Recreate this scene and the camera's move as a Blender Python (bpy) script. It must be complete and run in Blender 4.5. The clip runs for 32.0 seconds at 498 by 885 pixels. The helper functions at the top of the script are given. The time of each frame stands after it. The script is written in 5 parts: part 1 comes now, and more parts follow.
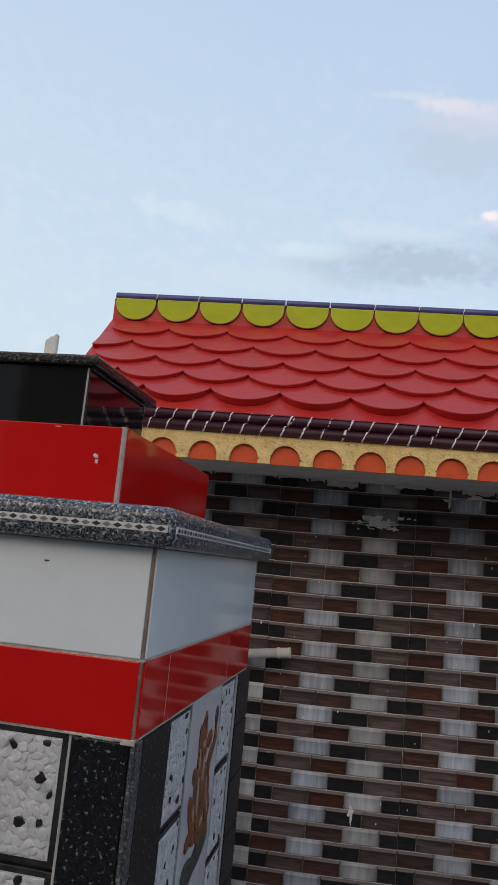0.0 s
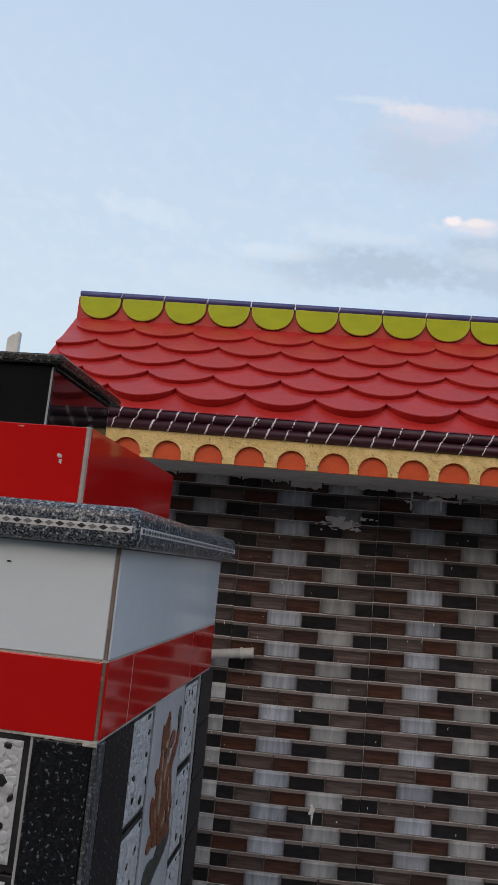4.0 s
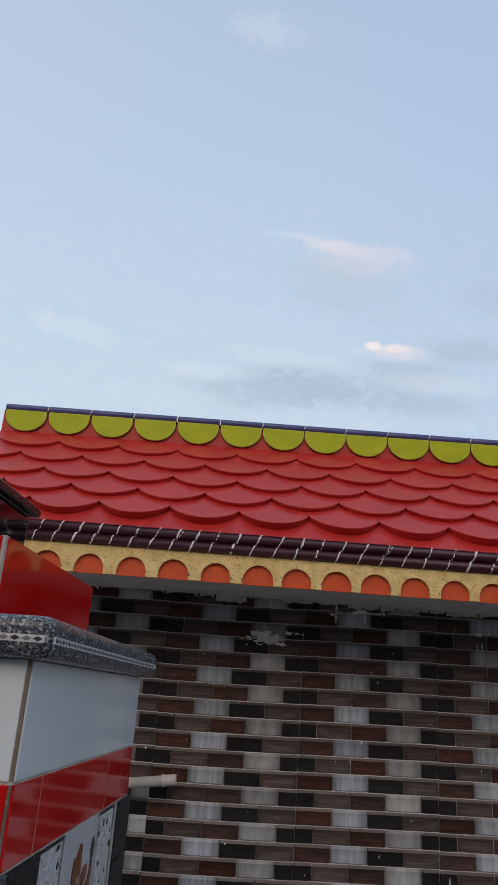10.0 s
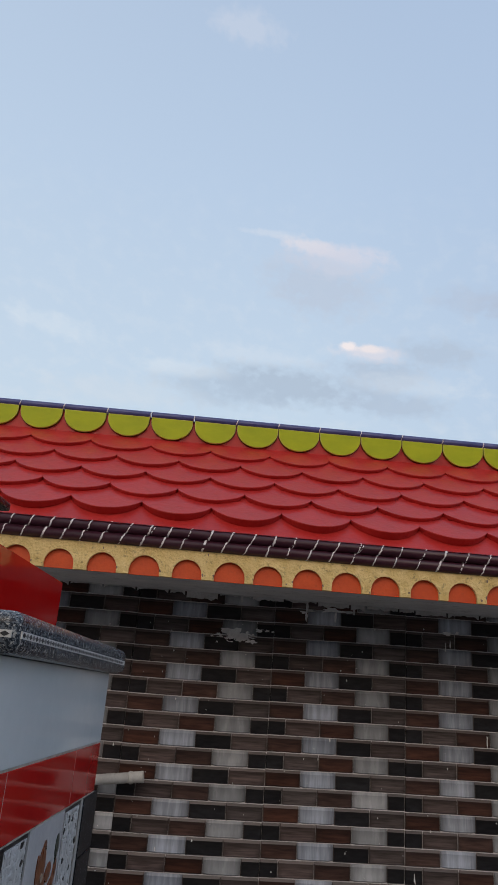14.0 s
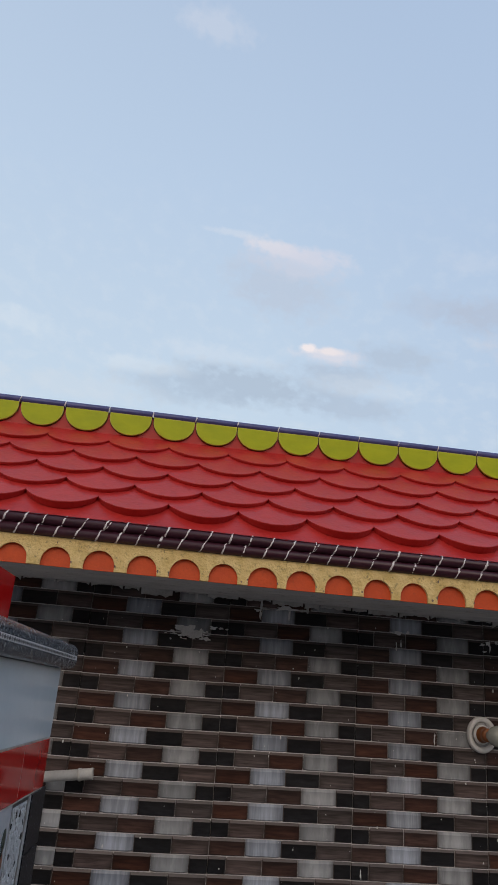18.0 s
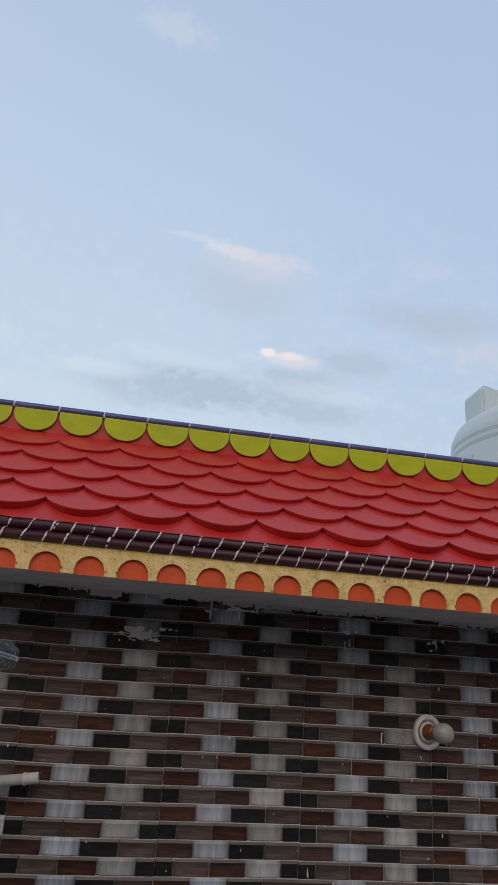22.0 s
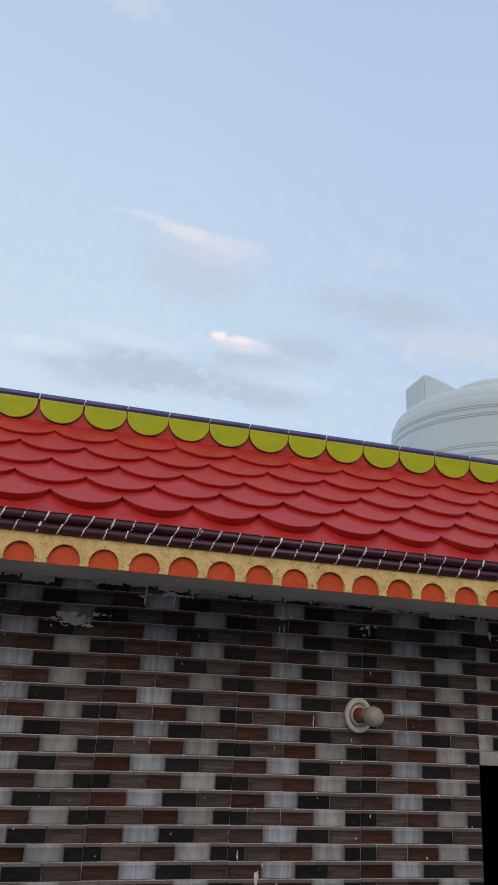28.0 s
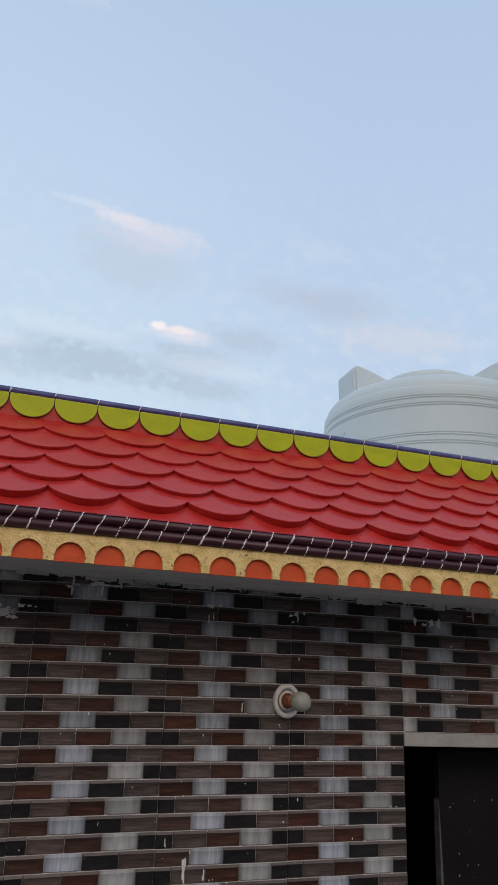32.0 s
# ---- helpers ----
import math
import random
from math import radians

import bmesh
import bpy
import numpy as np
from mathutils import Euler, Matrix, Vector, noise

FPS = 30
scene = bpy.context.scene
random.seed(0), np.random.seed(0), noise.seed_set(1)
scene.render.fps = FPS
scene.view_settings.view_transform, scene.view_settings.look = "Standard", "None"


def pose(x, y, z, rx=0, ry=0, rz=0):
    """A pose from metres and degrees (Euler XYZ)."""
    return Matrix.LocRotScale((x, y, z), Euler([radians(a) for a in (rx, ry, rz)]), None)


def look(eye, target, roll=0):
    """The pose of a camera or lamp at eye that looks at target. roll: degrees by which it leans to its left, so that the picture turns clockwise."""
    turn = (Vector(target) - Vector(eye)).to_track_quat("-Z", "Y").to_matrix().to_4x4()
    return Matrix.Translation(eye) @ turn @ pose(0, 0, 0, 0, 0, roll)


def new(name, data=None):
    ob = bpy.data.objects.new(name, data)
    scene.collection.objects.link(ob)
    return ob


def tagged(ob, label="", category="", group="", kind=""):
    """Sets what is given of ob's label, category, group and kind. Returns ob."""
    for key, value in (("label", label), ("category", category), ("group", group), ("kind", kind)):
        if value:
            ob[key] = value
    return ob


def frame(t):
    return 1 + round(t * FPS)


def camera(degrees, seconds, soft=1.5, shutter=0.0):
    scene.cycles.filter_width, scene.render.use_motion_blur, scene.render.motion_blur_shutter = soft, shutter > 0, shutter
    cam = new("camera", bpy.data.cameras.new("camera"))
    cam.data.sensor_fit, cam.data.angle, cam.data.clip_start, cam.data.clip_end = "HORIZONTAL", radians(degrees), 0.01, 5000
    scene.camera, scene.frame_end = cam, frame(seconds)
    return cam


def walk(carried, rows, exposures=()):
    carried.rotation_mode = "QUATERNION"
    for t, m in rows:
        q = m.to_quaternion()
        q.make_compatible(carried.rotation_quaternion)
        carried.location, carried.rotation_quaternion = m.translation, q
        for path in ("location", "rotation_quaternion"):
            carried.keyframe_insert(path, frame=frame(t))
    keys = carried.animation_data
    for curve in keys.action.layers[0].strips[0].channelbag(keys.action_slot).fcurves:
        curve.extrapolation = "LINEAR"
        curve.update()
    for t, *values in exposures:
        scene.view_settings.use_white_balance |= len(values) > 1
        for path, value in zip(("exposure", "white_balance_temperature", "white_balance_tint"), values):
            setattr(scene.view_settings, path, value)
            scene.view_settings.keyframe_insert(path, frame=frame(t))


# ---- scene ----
cam = camera(37.5, 32.0, soft=1.0)
SUN_AZ, SUN_EL, SUN_POWER, SKY_GAIN = 195.0, 38.0, 0.62, 1.0
GLOW = (1.40, 0.99, 0.69)
EXPOSURES = ((0.0, 0.10), (5.6, 0.10), (6.6, -0.06), (7.6, -0.05), (9.0, 0.0), (24.0, 0.0), (28.0, 0.09), (32.0, 0.09))
PATH = [
    (0, (0.204, -2.514, 2.222), (-0.062, -0.558, 2.547), 5.5),
    (0.5, (0.197, -2.517, 2.225), (-0.094, -0.566, 2.554), 5.9),
    (1, (0.195, -2.521, 2.225), (-0.11, -0.572, 2.55), 5.9),
    (1.5, (0.196, -2.526, 2.225), (-0.071, -0.573, 2.565), 5.6),
    (2, (0.199, -2.528, 2.223), (-0.058, -0.575, 2.567), 5.1),
    (2.5, (0.203, -2.525, 2.223), (-0.052, -0.572, 2.569), 4.7),
    (3, (0.203, -2.519, 2.222), (-0.04, -0.564, 2.567), 4.9),
    (3.5, (0.203, -2.517, 2.222), (0.005, -0.555, 2.556), 5.2),
    (5.5, (0.213, -2.529, 2.222), (0.106, -0.561, 2.562), 5.4),
    (6, (0.224, -2.529, 2.222), (0.171, -0.583, 2.679), 4.7),
    (6.5, (0.218, -2.532, 2.211), (0.133, -0.635, 2.839), 4.2),
    (7, (0.217, -2.53, 2.208), (0.114, -0.638, 2.848), 4.1),
    (7.5, (0.217, -2.533, 2.209), (0.13, -0.638, 2.843), 4.2),
    (8, (0.214, -2.538, 2.21), (0.142, -0.65, 2.864), 4.4),
    (8.5, (0.218, -2.537, 2.209), (0.178, -0.649, 2.865), 4.5),
    (9, (0.219, -2.536, 2.208), (0.199, -0.648, 2.865), 4.6),
    (9.5, (0.219, -2.537, 2.208), (0.225, -0.647, 2.862), 4.7),
    (10, (0.219, -2.538, 2.207), (0.218, -0.648, 2.862), 4.3),
    (10.5, (0.216, -2.53, 2.207), (0.198, -0.636, 2.849), 4.6),
    (11, (0.214, -2.527, 2.207), (0.197, -0.631, 2.843), 4.6),
    (11.5, (0.212, -2.524, 2.206), (0.211, -0.63, 2.848), 4.6),
    (12, (0.214, -2.53, 2.208), (0.232, -0.639, 2.858), 4.9),
    (12.5, (0.215, -2.535, 2.208), (0.263, -0.646, 2.864), 4.8),
    (13, (0.217, -2.534, 2.206), (0.276, -0.643, 2.857), 4.8),
    (13.5, (0.218, -2.534, 2.205), (0.296, -0.646, 2.859), 4.6),
    (14, (0.22, -2.534, 2.206), (0.29, -0.646, 2.86), 4.6),
    (14.5, (0.221, -2.532, 2.203), (0.318, -0.644, 2.856), 4.7),
    (16.5, (0.22, -2.532, 2.204), (0.366, -0.647, 2.856), 4.5),
    (17, (0.216, -2.53, 2.2), (0.368, -0.646, 2.854), 4.7),
    (17.5, (0.216, -2.535, 2.202), (0.373, -0.653, 2.862), 4.9),
    (18, (0.219, -2.537, 2.2), (0.402, -0.659, 2.861), 4.9),
    (18.5, (0.223, -2.53, 2.199), (0.428, -0.649, 2.849), 4.7),
    (19, (0.229, -2.525, 2.197), (0.458, -0.646, 2.842), 4.5),
    (19.5, (0.236, -2.532, 2.2), (0.47, -0.653, 2.845), 4.4),
    (20, (0.244, -2.531, 2.195), (0.5, -0.654, 2.837), 4.2),
    (20.5, (0.252, -2.533, 2.195), (0.529, -0.661, 2.841), 4.1),
    (21, (0.261, -2.542, 2.202), (0.536, -0.674, 2.861), 4.3),
    (21.5, (0.256, -2.542, 2.204), (0.518, -0.676, 2.875), 4.2),
    (22, (0.247, -2.543, 2.191), (0.539, -0.685, 2.87), 4.1),
    (22.5, (0.253, -2.541, 2.185), (0.567, -0.683, 2.856), 4.0),
    (23, (0.263, -2.534, 2.176), (0.59, -0.678, 2.846), 4.0),
    (23.5, (0.257, -2.532, 2.187), (0.609, -0.678, 2.849), 4.1),
    (24, (0.258, -2.531, 2.194), (0.616, -0.676, 2.852), 4.0),
    (24.5, (0.256, -2.534, 2.194), (0.626, -0.68, 2.848), 4.0),
    (25, (0.274, -2.528, 2.189), (0.651, -0.676, 2.841), 4.0),
    (25.5, (0.284, -2.528, 2.193), (0.669, -0.675, 2.84), 3.7),
    (27.5, (0.285, -2.542, 2.204), (0.711, -0.7, 2.857), 3.8),
    (28, (0.286, -2.541, 2.203), (0.718, -0.698, 2.849), 3.7),
    (28.5, (0.284, -2.542, 2.205), (0.746, -0.702, 2.838), 3.3),
    (29, (0.285, -2.541, 2.204), (0.746, -0.703, 2.841), 3.4),
    (29.5, (0.288, -2.54, 2.197), (0.764, -0.706, 2.837), 3.4),
    (30, (0.299, -2.539, 2.197), (0.795, -0.71, 2.835), 3.3),
    (30.5, (0.313, -2.543, 2.196), (0.834, -0.722, 2.837), 2.8),
    (31, (0.321, -2.544, 2.197), (0.857, -0.723, 2.827), 2.4),
    (31.5, (0.328, -2.54, 2.193), (0.893, -0.727, 2.819), 2.2),
    (32, (0.32, -2.544, 2.197), (0.913, -0.741, 2.828), 2.3),
]
walk(cam, [(t, look(eye, target, roll)) for t, eye, target, roll in PATH], EXPOSURES)

# ---------------------------------------------------------------- node helpers


def link(nt, a, b):
    nt.links.new(a, b)


def math_node(nt, op, a, b=None, clamp=False):
    n = nt.nodes.new("ShaderNodeMath")
    n.operation, n.use_clamp = op, clamp
    for i, v in enumerate((a, b)):
        if v is None:
            continue
        if isinstance(v, (int, float)):
            n.inputs[i].default_value = v
        else:
            link(nt, v, n.inputs[i])
    return n.outputs[0]


def mix_node(nt, fac, a, b, blend="MIX"):
    n = nt.nodes.new("ShaderNodeMix")
    n.data_type, n.blend_type = "RGBA", blend
    for sock, v in ((n.inputs["Factor"], fac), (n.inputs[6], a), (n.inputs[7], b)):
        if isinstance(v, (int, float)):
            sock.default_value = v
        elif isinstance(v, tuple):
            sock.default_value = (*v, 1) if len(v) == 3 else v
        else:
            link(nt, v, sock)
    return n.outputs[2]


def ramp_node(nt, fac, stops):
    n = nt.nodes.new("ShaderNodeValToRGB")
    e = n.color_ramp.elements
    while len(e) < len(stops):
        e.new(0.5)
    for k, (p, c) in zip(e, stops):
        k.position = p
        k.color = (c, c, c, 1) if isinstance(c, (int, float)) else (*c, 1)
    link(nt, fac, n.inputs[0])
    return n.outputs[0]


# ---------------------------------------------------------------- world: dusk sky with thin clouds
world = bpy.data.worlds.new("sky")
scene.world = world
world.use_nodes = True
wn = world.node_tree
wn.nodes.clear()
coord = wn.nodes.new("ShaderNodeTexCoord").outputs["Generated"]
sep = wn.nodes.new("ShaderNodeSeparateXYZ")
link(wn, coord, sep.inputs[0])
az = math_node(wn, "MULTIPLY", math_node(wn, "ARCTAN2", sep.outputs[0], sep.outputs[1]), 57.2958)
el = math_node(wn, "MULTIPLY", math_node(wn, "ARCSINE", sep.outputs[2]), 57.2958)
sky = wn.nodes.new("ShaderNodeTexSky")
sky.sky_type, sky.sun_disc = "NISHITA", False
sky.sun_elevation, sky.sun_rotation = radians(SUN_EL), radians(SUN_AZ)
sky.air_density, sky.dust_density, sky.ozone_density = 1.0, 1.5, 1.0
air = mix_node(wn, 1.0, sky.outputs[0], (0.09, 0.09, 0.09), "MULTIPLY")
fall = math_node(wn, "DIVIDE", el, 90, True)
haze = ramp_node(wn, fall, [(0.0, (0.66, 0.73, 0.78)), (0.13, (0.62, 0.735, 0.83)), (0.25, (0.56, 0.70, 0.86)),
                            (0.42, (0.47, 0.615, 0.83)), (0.60, (0.385, 0.515, 0.735)), (1.0, (0.33, 0.45, 0.66))])
tone = mix_node(wn, 0.9, air, haze)
# the sky is paler towards the left of the house and deeper to its right
side = math_node(wn, "ADD", math_node(wn, "MULTIPLY", az, 0.0085), 0.30, True)
tone = mix_node(wn, math_node(wn, "SUBTRACT", 0.30, math_node(wn, "MULTIPLY", side, 0.30), True), tone, (0.68, 0.77, 0.84))
deeper = math_node(wn, "MINIMUM", math_node(wn, "MULTIPLY", math_node(wn, "SUBTRACT", az, 6.0), 0.022, True), 0.45)
tone = mix_node(wn, deeper, tone, (0.42, 0.54, 0.735))
# sunset glow low in the sky behind the walker
toward = math_node(wn, "ADD", math_node(wn, "MULTIPLY", sep.outputs[0], math.sin(radians(SUN_AZ))), math_node(wn, "MULTIPLY", sep.outputs[1], math.cos(radians(SUN_AZ))), True)
lowness = math_node(wn, "SUBTRACT", 1.0, math_node(wn, "DIVIDE", el, 65.0, True), True)
tone = mix_node(wn, math_node(wn, "MULTIPLY", math_node(wn, "MULTIPLY", toward, lowness), 0.95, True), tone, GLOW)
cloud_space = wn.nodes.new("ShaderNodeCombineXYZ")
link(wn, math_node(wn, "MULTIPLY", az, 0.58), cloud_space.inputs[0])
link(wn, math_node(wn, "ADD", math_node(wn, "MULTIPLY", el, 0.85), math_node(wn, "MULTIPLY", az, 0.10)), cloud_space.inputs[1])
wisp = wn.nodes.new("ShaderNodeTexNoise")
wisp.inputs["Scale"].default_value, wisp.inputs["Detail"].default_value = 1.0, 5.0
wisp.inputs["Roughness"].default_value, wisp.inputs["Distortion"].default_value = 0.55, 0.15
link(wn, cloud_space.outputs[0], wisp.inputs["Vector"])
puff = wn.nodes.new("ShaderNodeTexNoise")
puff.inputs["Scale"].default_value, puff.inputs["Detail"].default_value, puff.inputs["Roughness"].default_value = 1.7, 4.0, 0.52
link(wn, cloud_space.outputs[0], puff.inputs["Vector"])
ragged_air = math_node(wn, "ADD", math_node(wn, "MULTIPLY", math_node(wn, "SUBTRACT", wisp.outputs[0], 0.5), 2.2), math_node(wn, "MULTIPLY", math_node(wn, "SUBTRACT", puff.outputs[0], 0.5), 1.5))
veil = ramp_node(wn, wisp.outputs[0], [(0.48, 0.0), (0.78, 1.0)])
low = ramp_node(wn, fall, [(0.08, 0.55), (0.30, 0.28), (0.45, 0.0)])
tone = mix_node(wn, math_node(wn, "MULTIPLY", veil, low), tone, (0.70, 0.76, 0.83))
# azimuth, elevation, half widths, slope, colour, strength
CLOUDS = [
    (5.0, 23.7, 6.5, 1.6, -0.08, (0.44, 0.535, 0.66), 0.9), (0.0, 23.2, 6.0, 1.5, 0.0, (0.45, 0.55, 0.68), 0.75),
    (7.4, 31.6, 5.2, 2.6, -0.10, (0.50, 0.58, 0.71), 0.78), (20.5, 30.0, 3.6, 1.2, -0.12, (0.46, 0.54, 0.68), 0.50),
    (25.5, 29.0, 4.5, 1.4, -0.12, (0.46, 0.525, 0.65), 0.68), (17.5, 26.3, 3.8, 1.1, -0.12, (0.45, 0.54, 0.67), 0.72),
    (13.0, 24.8, 4.5, 1.1, -0.1, (0.45, 0.54, 0.67), 0.75),
    (2.6, 35.1, 3.0, 0.30, -0.03, (0.70, 0.74, 0.82), 0.38), (6.2, 34.3, 2.9, 0.60, -0.12, (0.78, 0.745, 0.79), 0.70), (9.9, 33.8, 3.4, 0.80, -0.08, (0.72, 0.70, 0.78), 0.55), (8.5, 33.2, 5.0, 1.2, -0.11, (0.63, 0.66, 0.77), 0.5),
    (11.9, 26.45, 2.9, 0.72, -0.08, (0.74, 0.72, 0.785), 0.7), (10.0, 26.95, 0.9, 0.36, 0.0, (0.94, 0.85, 0.84), 0.8), (12.0, 26.75, 1.3, 0.34, -0.05, (0.88, 0.80, 0.80), 0.75), (13.5, 22.6, 5.0, 1.2, -0.1, (0.44, 0.53, 0.66), 0.7),
    (-4.0, 24.3, 4.0, 0.7, 0.0, (0.72, 0.79, 0.86), 0.4), (15.5, 24.0, 5.0, 0.9, -0.1, (0.68, 0.75, 0.83), 0.35),
    (30.5, 26.3, 6.0, 1.6, -0.1, (0.63, 0.64, 0.71), 0.5), (-15.0, 26.0, 4.5, 0.9, -0.1, (0.72, 0.79, 0.86), 0.32),
    (24.0, 33.0, 3.5, 0.8, -0.1, (0.58, 0.66, 0.79), 0.35), (2.0, 25.9, 5.0, 0.7, -0.05, (0.68, 0.75, 0.84), 0.35),
    (-9.0, 22.0, 7.0, 1.2, 0.05, (0.62, 0.70, 0.79), 0.45), (-1.5, 48.5, 4.0, 1.1, -0.1, (0.62, 0.67, 0.78), 0.45),
]
for ca, ce, wa_, we_, slope, tint, strength in CLOUDS:
    da = math_node(wn, "SUBTRACT", az, ca)
    de = math_node(wn, "SUBTRACT", math_node(wn, "SUBTRACT", el, ce), math_node(wn, "MULTIPLY", da, slope))
    qa = math_node(wn, "POWER", math_node(wn, "DIVIDE", math_node(wn, "ABSOLUTE", da), wa_), 2)
    qe = math_node(wn, "POWER", math_node(wn, "DIVIDE", math_node(wn, "ABSOLUTE", de), we_), 2)
    mask = math_node(wn, "EXPONENT", math_node(wn, "MULTIPLY", math_node(wn, "ADD", qa, qe), -1.0))
    mask = math_node(wn, "MULTIPLY", math_node(wn, "SUBTRACT", math_node(wn, "ADD", math_node(wn, "MULTIPLY", mask, 1.35), math_node(wn, "MULTIPLY", ragged_air, math_node(wn, "POWER", mask, 0.5))), 0.30), 1.25, True)
    tone = mix_node(wn, math_node(wn, "MULTIPLY", mask, strength, True), tone, tint)
back = wn.nodes.new("ShaderNodeBackground")
back.inputs[1].default_value = SKY_GAIN
link(wn, tone, back.inputs[0])
link(wn, back.outputs[0], wn.nodes.new("ShaderNodeOutputWorld").inputs[0])

sun_data = bpy.data.lights.new("sun", "SUN")
sun_data.energy, sun_data.angle, sun_data.color = SUN_POWER, radians(40), (1.0, 0.84, 0.68)
sun = new("sun", sun_data)
sun_way = Vector((math.sin(radians(SUN_AZ)) * math.cos(radians(SUN_EL)), math.cos(radians(SUN_AZ)) * math.cos(radians(SUN_EL)), math.sin(radians(SUN_EL))))
sun.matrix_basis = look(sun_way * 30, (0, 0, 0))

# ---------------------------------------------------------------- materials


def surface(name, dark, light, scale=6.0, rough=0.5, spread=0.12, bump=0.15, fine=120.0, stretch=(1, 1, 1), specular=0.5,
            stain=None, stain_amount=0.0, coat=0.0, metallic=0.0):
    """Two-scale colour and roughness variation with a fine relief, in metres."""
    m = bpy.data.materials.new(name)
    m.use_nodes = True
    nt = m.node_tree
    p = nt.nodes["Principled BSDF"]
    tc = nt.nodes.new("ShaderNodeTexCoord").outputs["Object"]
    info = nt.nodes.new("ShaderNodeObjectInfo").outputs["Random"]
    mp = nt.nodes.new("ShaderNodeMapping")
    mp.inputs["Scale"].default_value = stretch
    link(nt, tc, mp.inputs["Vector"])
    big, small = nt.nodes.new("ShaderNodeTexNoise"), nt.nodes.new("ShaderNodeTexNoise")
    for n, s, d in ((big, scale, 4), (small, fine, 3)):
        n.noise_dimensions = "4D"
        n.inputs["Scale"].default_value, n.inputs["Detail"].default_value = s, d
        link(nt, mp.outputs[0], n.inputs["Vector"])
        link(nt, math_node(nt, "MULTIPLY", info, 40.0), n.inputs["W"])
    f = math_node(nt, "ADD", math_node(nt, "MULTIPLY", big.outputs[0], 0.7), math_node(nt, "MULTIPLY", small.outputs[0], 0.3))
    f = ramp_node(nt, f, [(0.36, 0.0), (0.64, 1.0)])
    col = mix_node(nt, f, dark, light)
    if stain:
        spots = nt.nodes.new("ShaderNodeTexNoise")
        spots.inputs["Scale"].default_value, spots.inputs["Detail"].default_value = scale * 2.7, 8
        spots.inputs["Roughness"].default_value = 0.7
        link(nt, tc, spots.inputs["Vector"])
        col = mix_node(nt, math_node(nt, "MULTIPLY", ramp_node(nt, spots.outputs[0], [(0.56, 0.0), (0.70, 1.0)]), stain_amount), col, stain)
    link(nt, col, p.inputs["Base Color"])
    link(nt, math_node(nt, "ADD", math_node(nt, "MULTIPLY", math_node(nt, "SUBTRACT", big.outputs[0], 0.5), spread * 2), rough, True), p.inputs["Roughness"])
    p.inputs["Specular IOR Level"].default_value = specular
    p.inputs["Coat Weight"].default_value = coat
    p.inputs["Metallic"].default_value = metallic
    if bump:
        b = nt.nodes.new("ShaderNodeBump")
        b.inputs["Strength"].default_value, b.inputs["Distance"].default_value = bump, 0.004
        link(nt, f, b.inputs["Height"])
        link(nt, b.outputs[0], p.inputs["Normal"])
    return m


def granite(name, ground_tone, fleck, light_fleck, scale=260.0, rough=0.2, amount=0.5, specular=0.35, sparse=0.55):
    """Speckled polished stone."""
    m = bpy.data.materials.new(name)
    m.use_nodes = True
    nt = m.node_tree
    p = nt.nodes["Principled BSDF"]
    tc = nt.nodes.new("ShaderNodeTexCoord").outputs["Object"]
    v = nt.nodes.new("ShaderNodeTexVoronoi")
    v.inputs["Scale"].default_value = scale
    link(nt, tc, v.inputs["Vector"])
    n = nt.nodes.new("ShaderNodeTexNoise")
    n.inputs["Scale"].default_value, n.inputs["Detail"].default_value = scale * 0.45, 5
    link(nt, tc, n.inputs["Vector"])
    cell = nt.nodes.new("ShaderNodeSeparateColor")
    link(nt, v.outputs["Color"], cell.inputs[0])
    pick = ramp_node(nt, cell.outputs[0], [(1 - amount - 0.08, 0.0), (1 - amount + 0.08, 1.0)])
    col = mix_node(nt, pick, ground_tone, fleck)
    col = mix_node(nt, ramp_node(nt, n.outputs[0], [(sparse, 0.0), (sparse + 0.08, 1.0)]), col, light_fleck)
    link(nt, col, p.inputs["Base Color"])
    p.inputs["Roughness"].default_value, p.inputs["Specular IOR Level"].default_value = rough, specular
    b = nt.nodes.new("ShaderNodeBump")
    b.inputs["Strength"].default_value, b.inputs["Distance"].default_value = 0.12, 0.002
    link(nt, n.outputs[0], b.inputs["Height"])
    link(nt, b.outputs[0], p.inputs["Normal"])
    return m


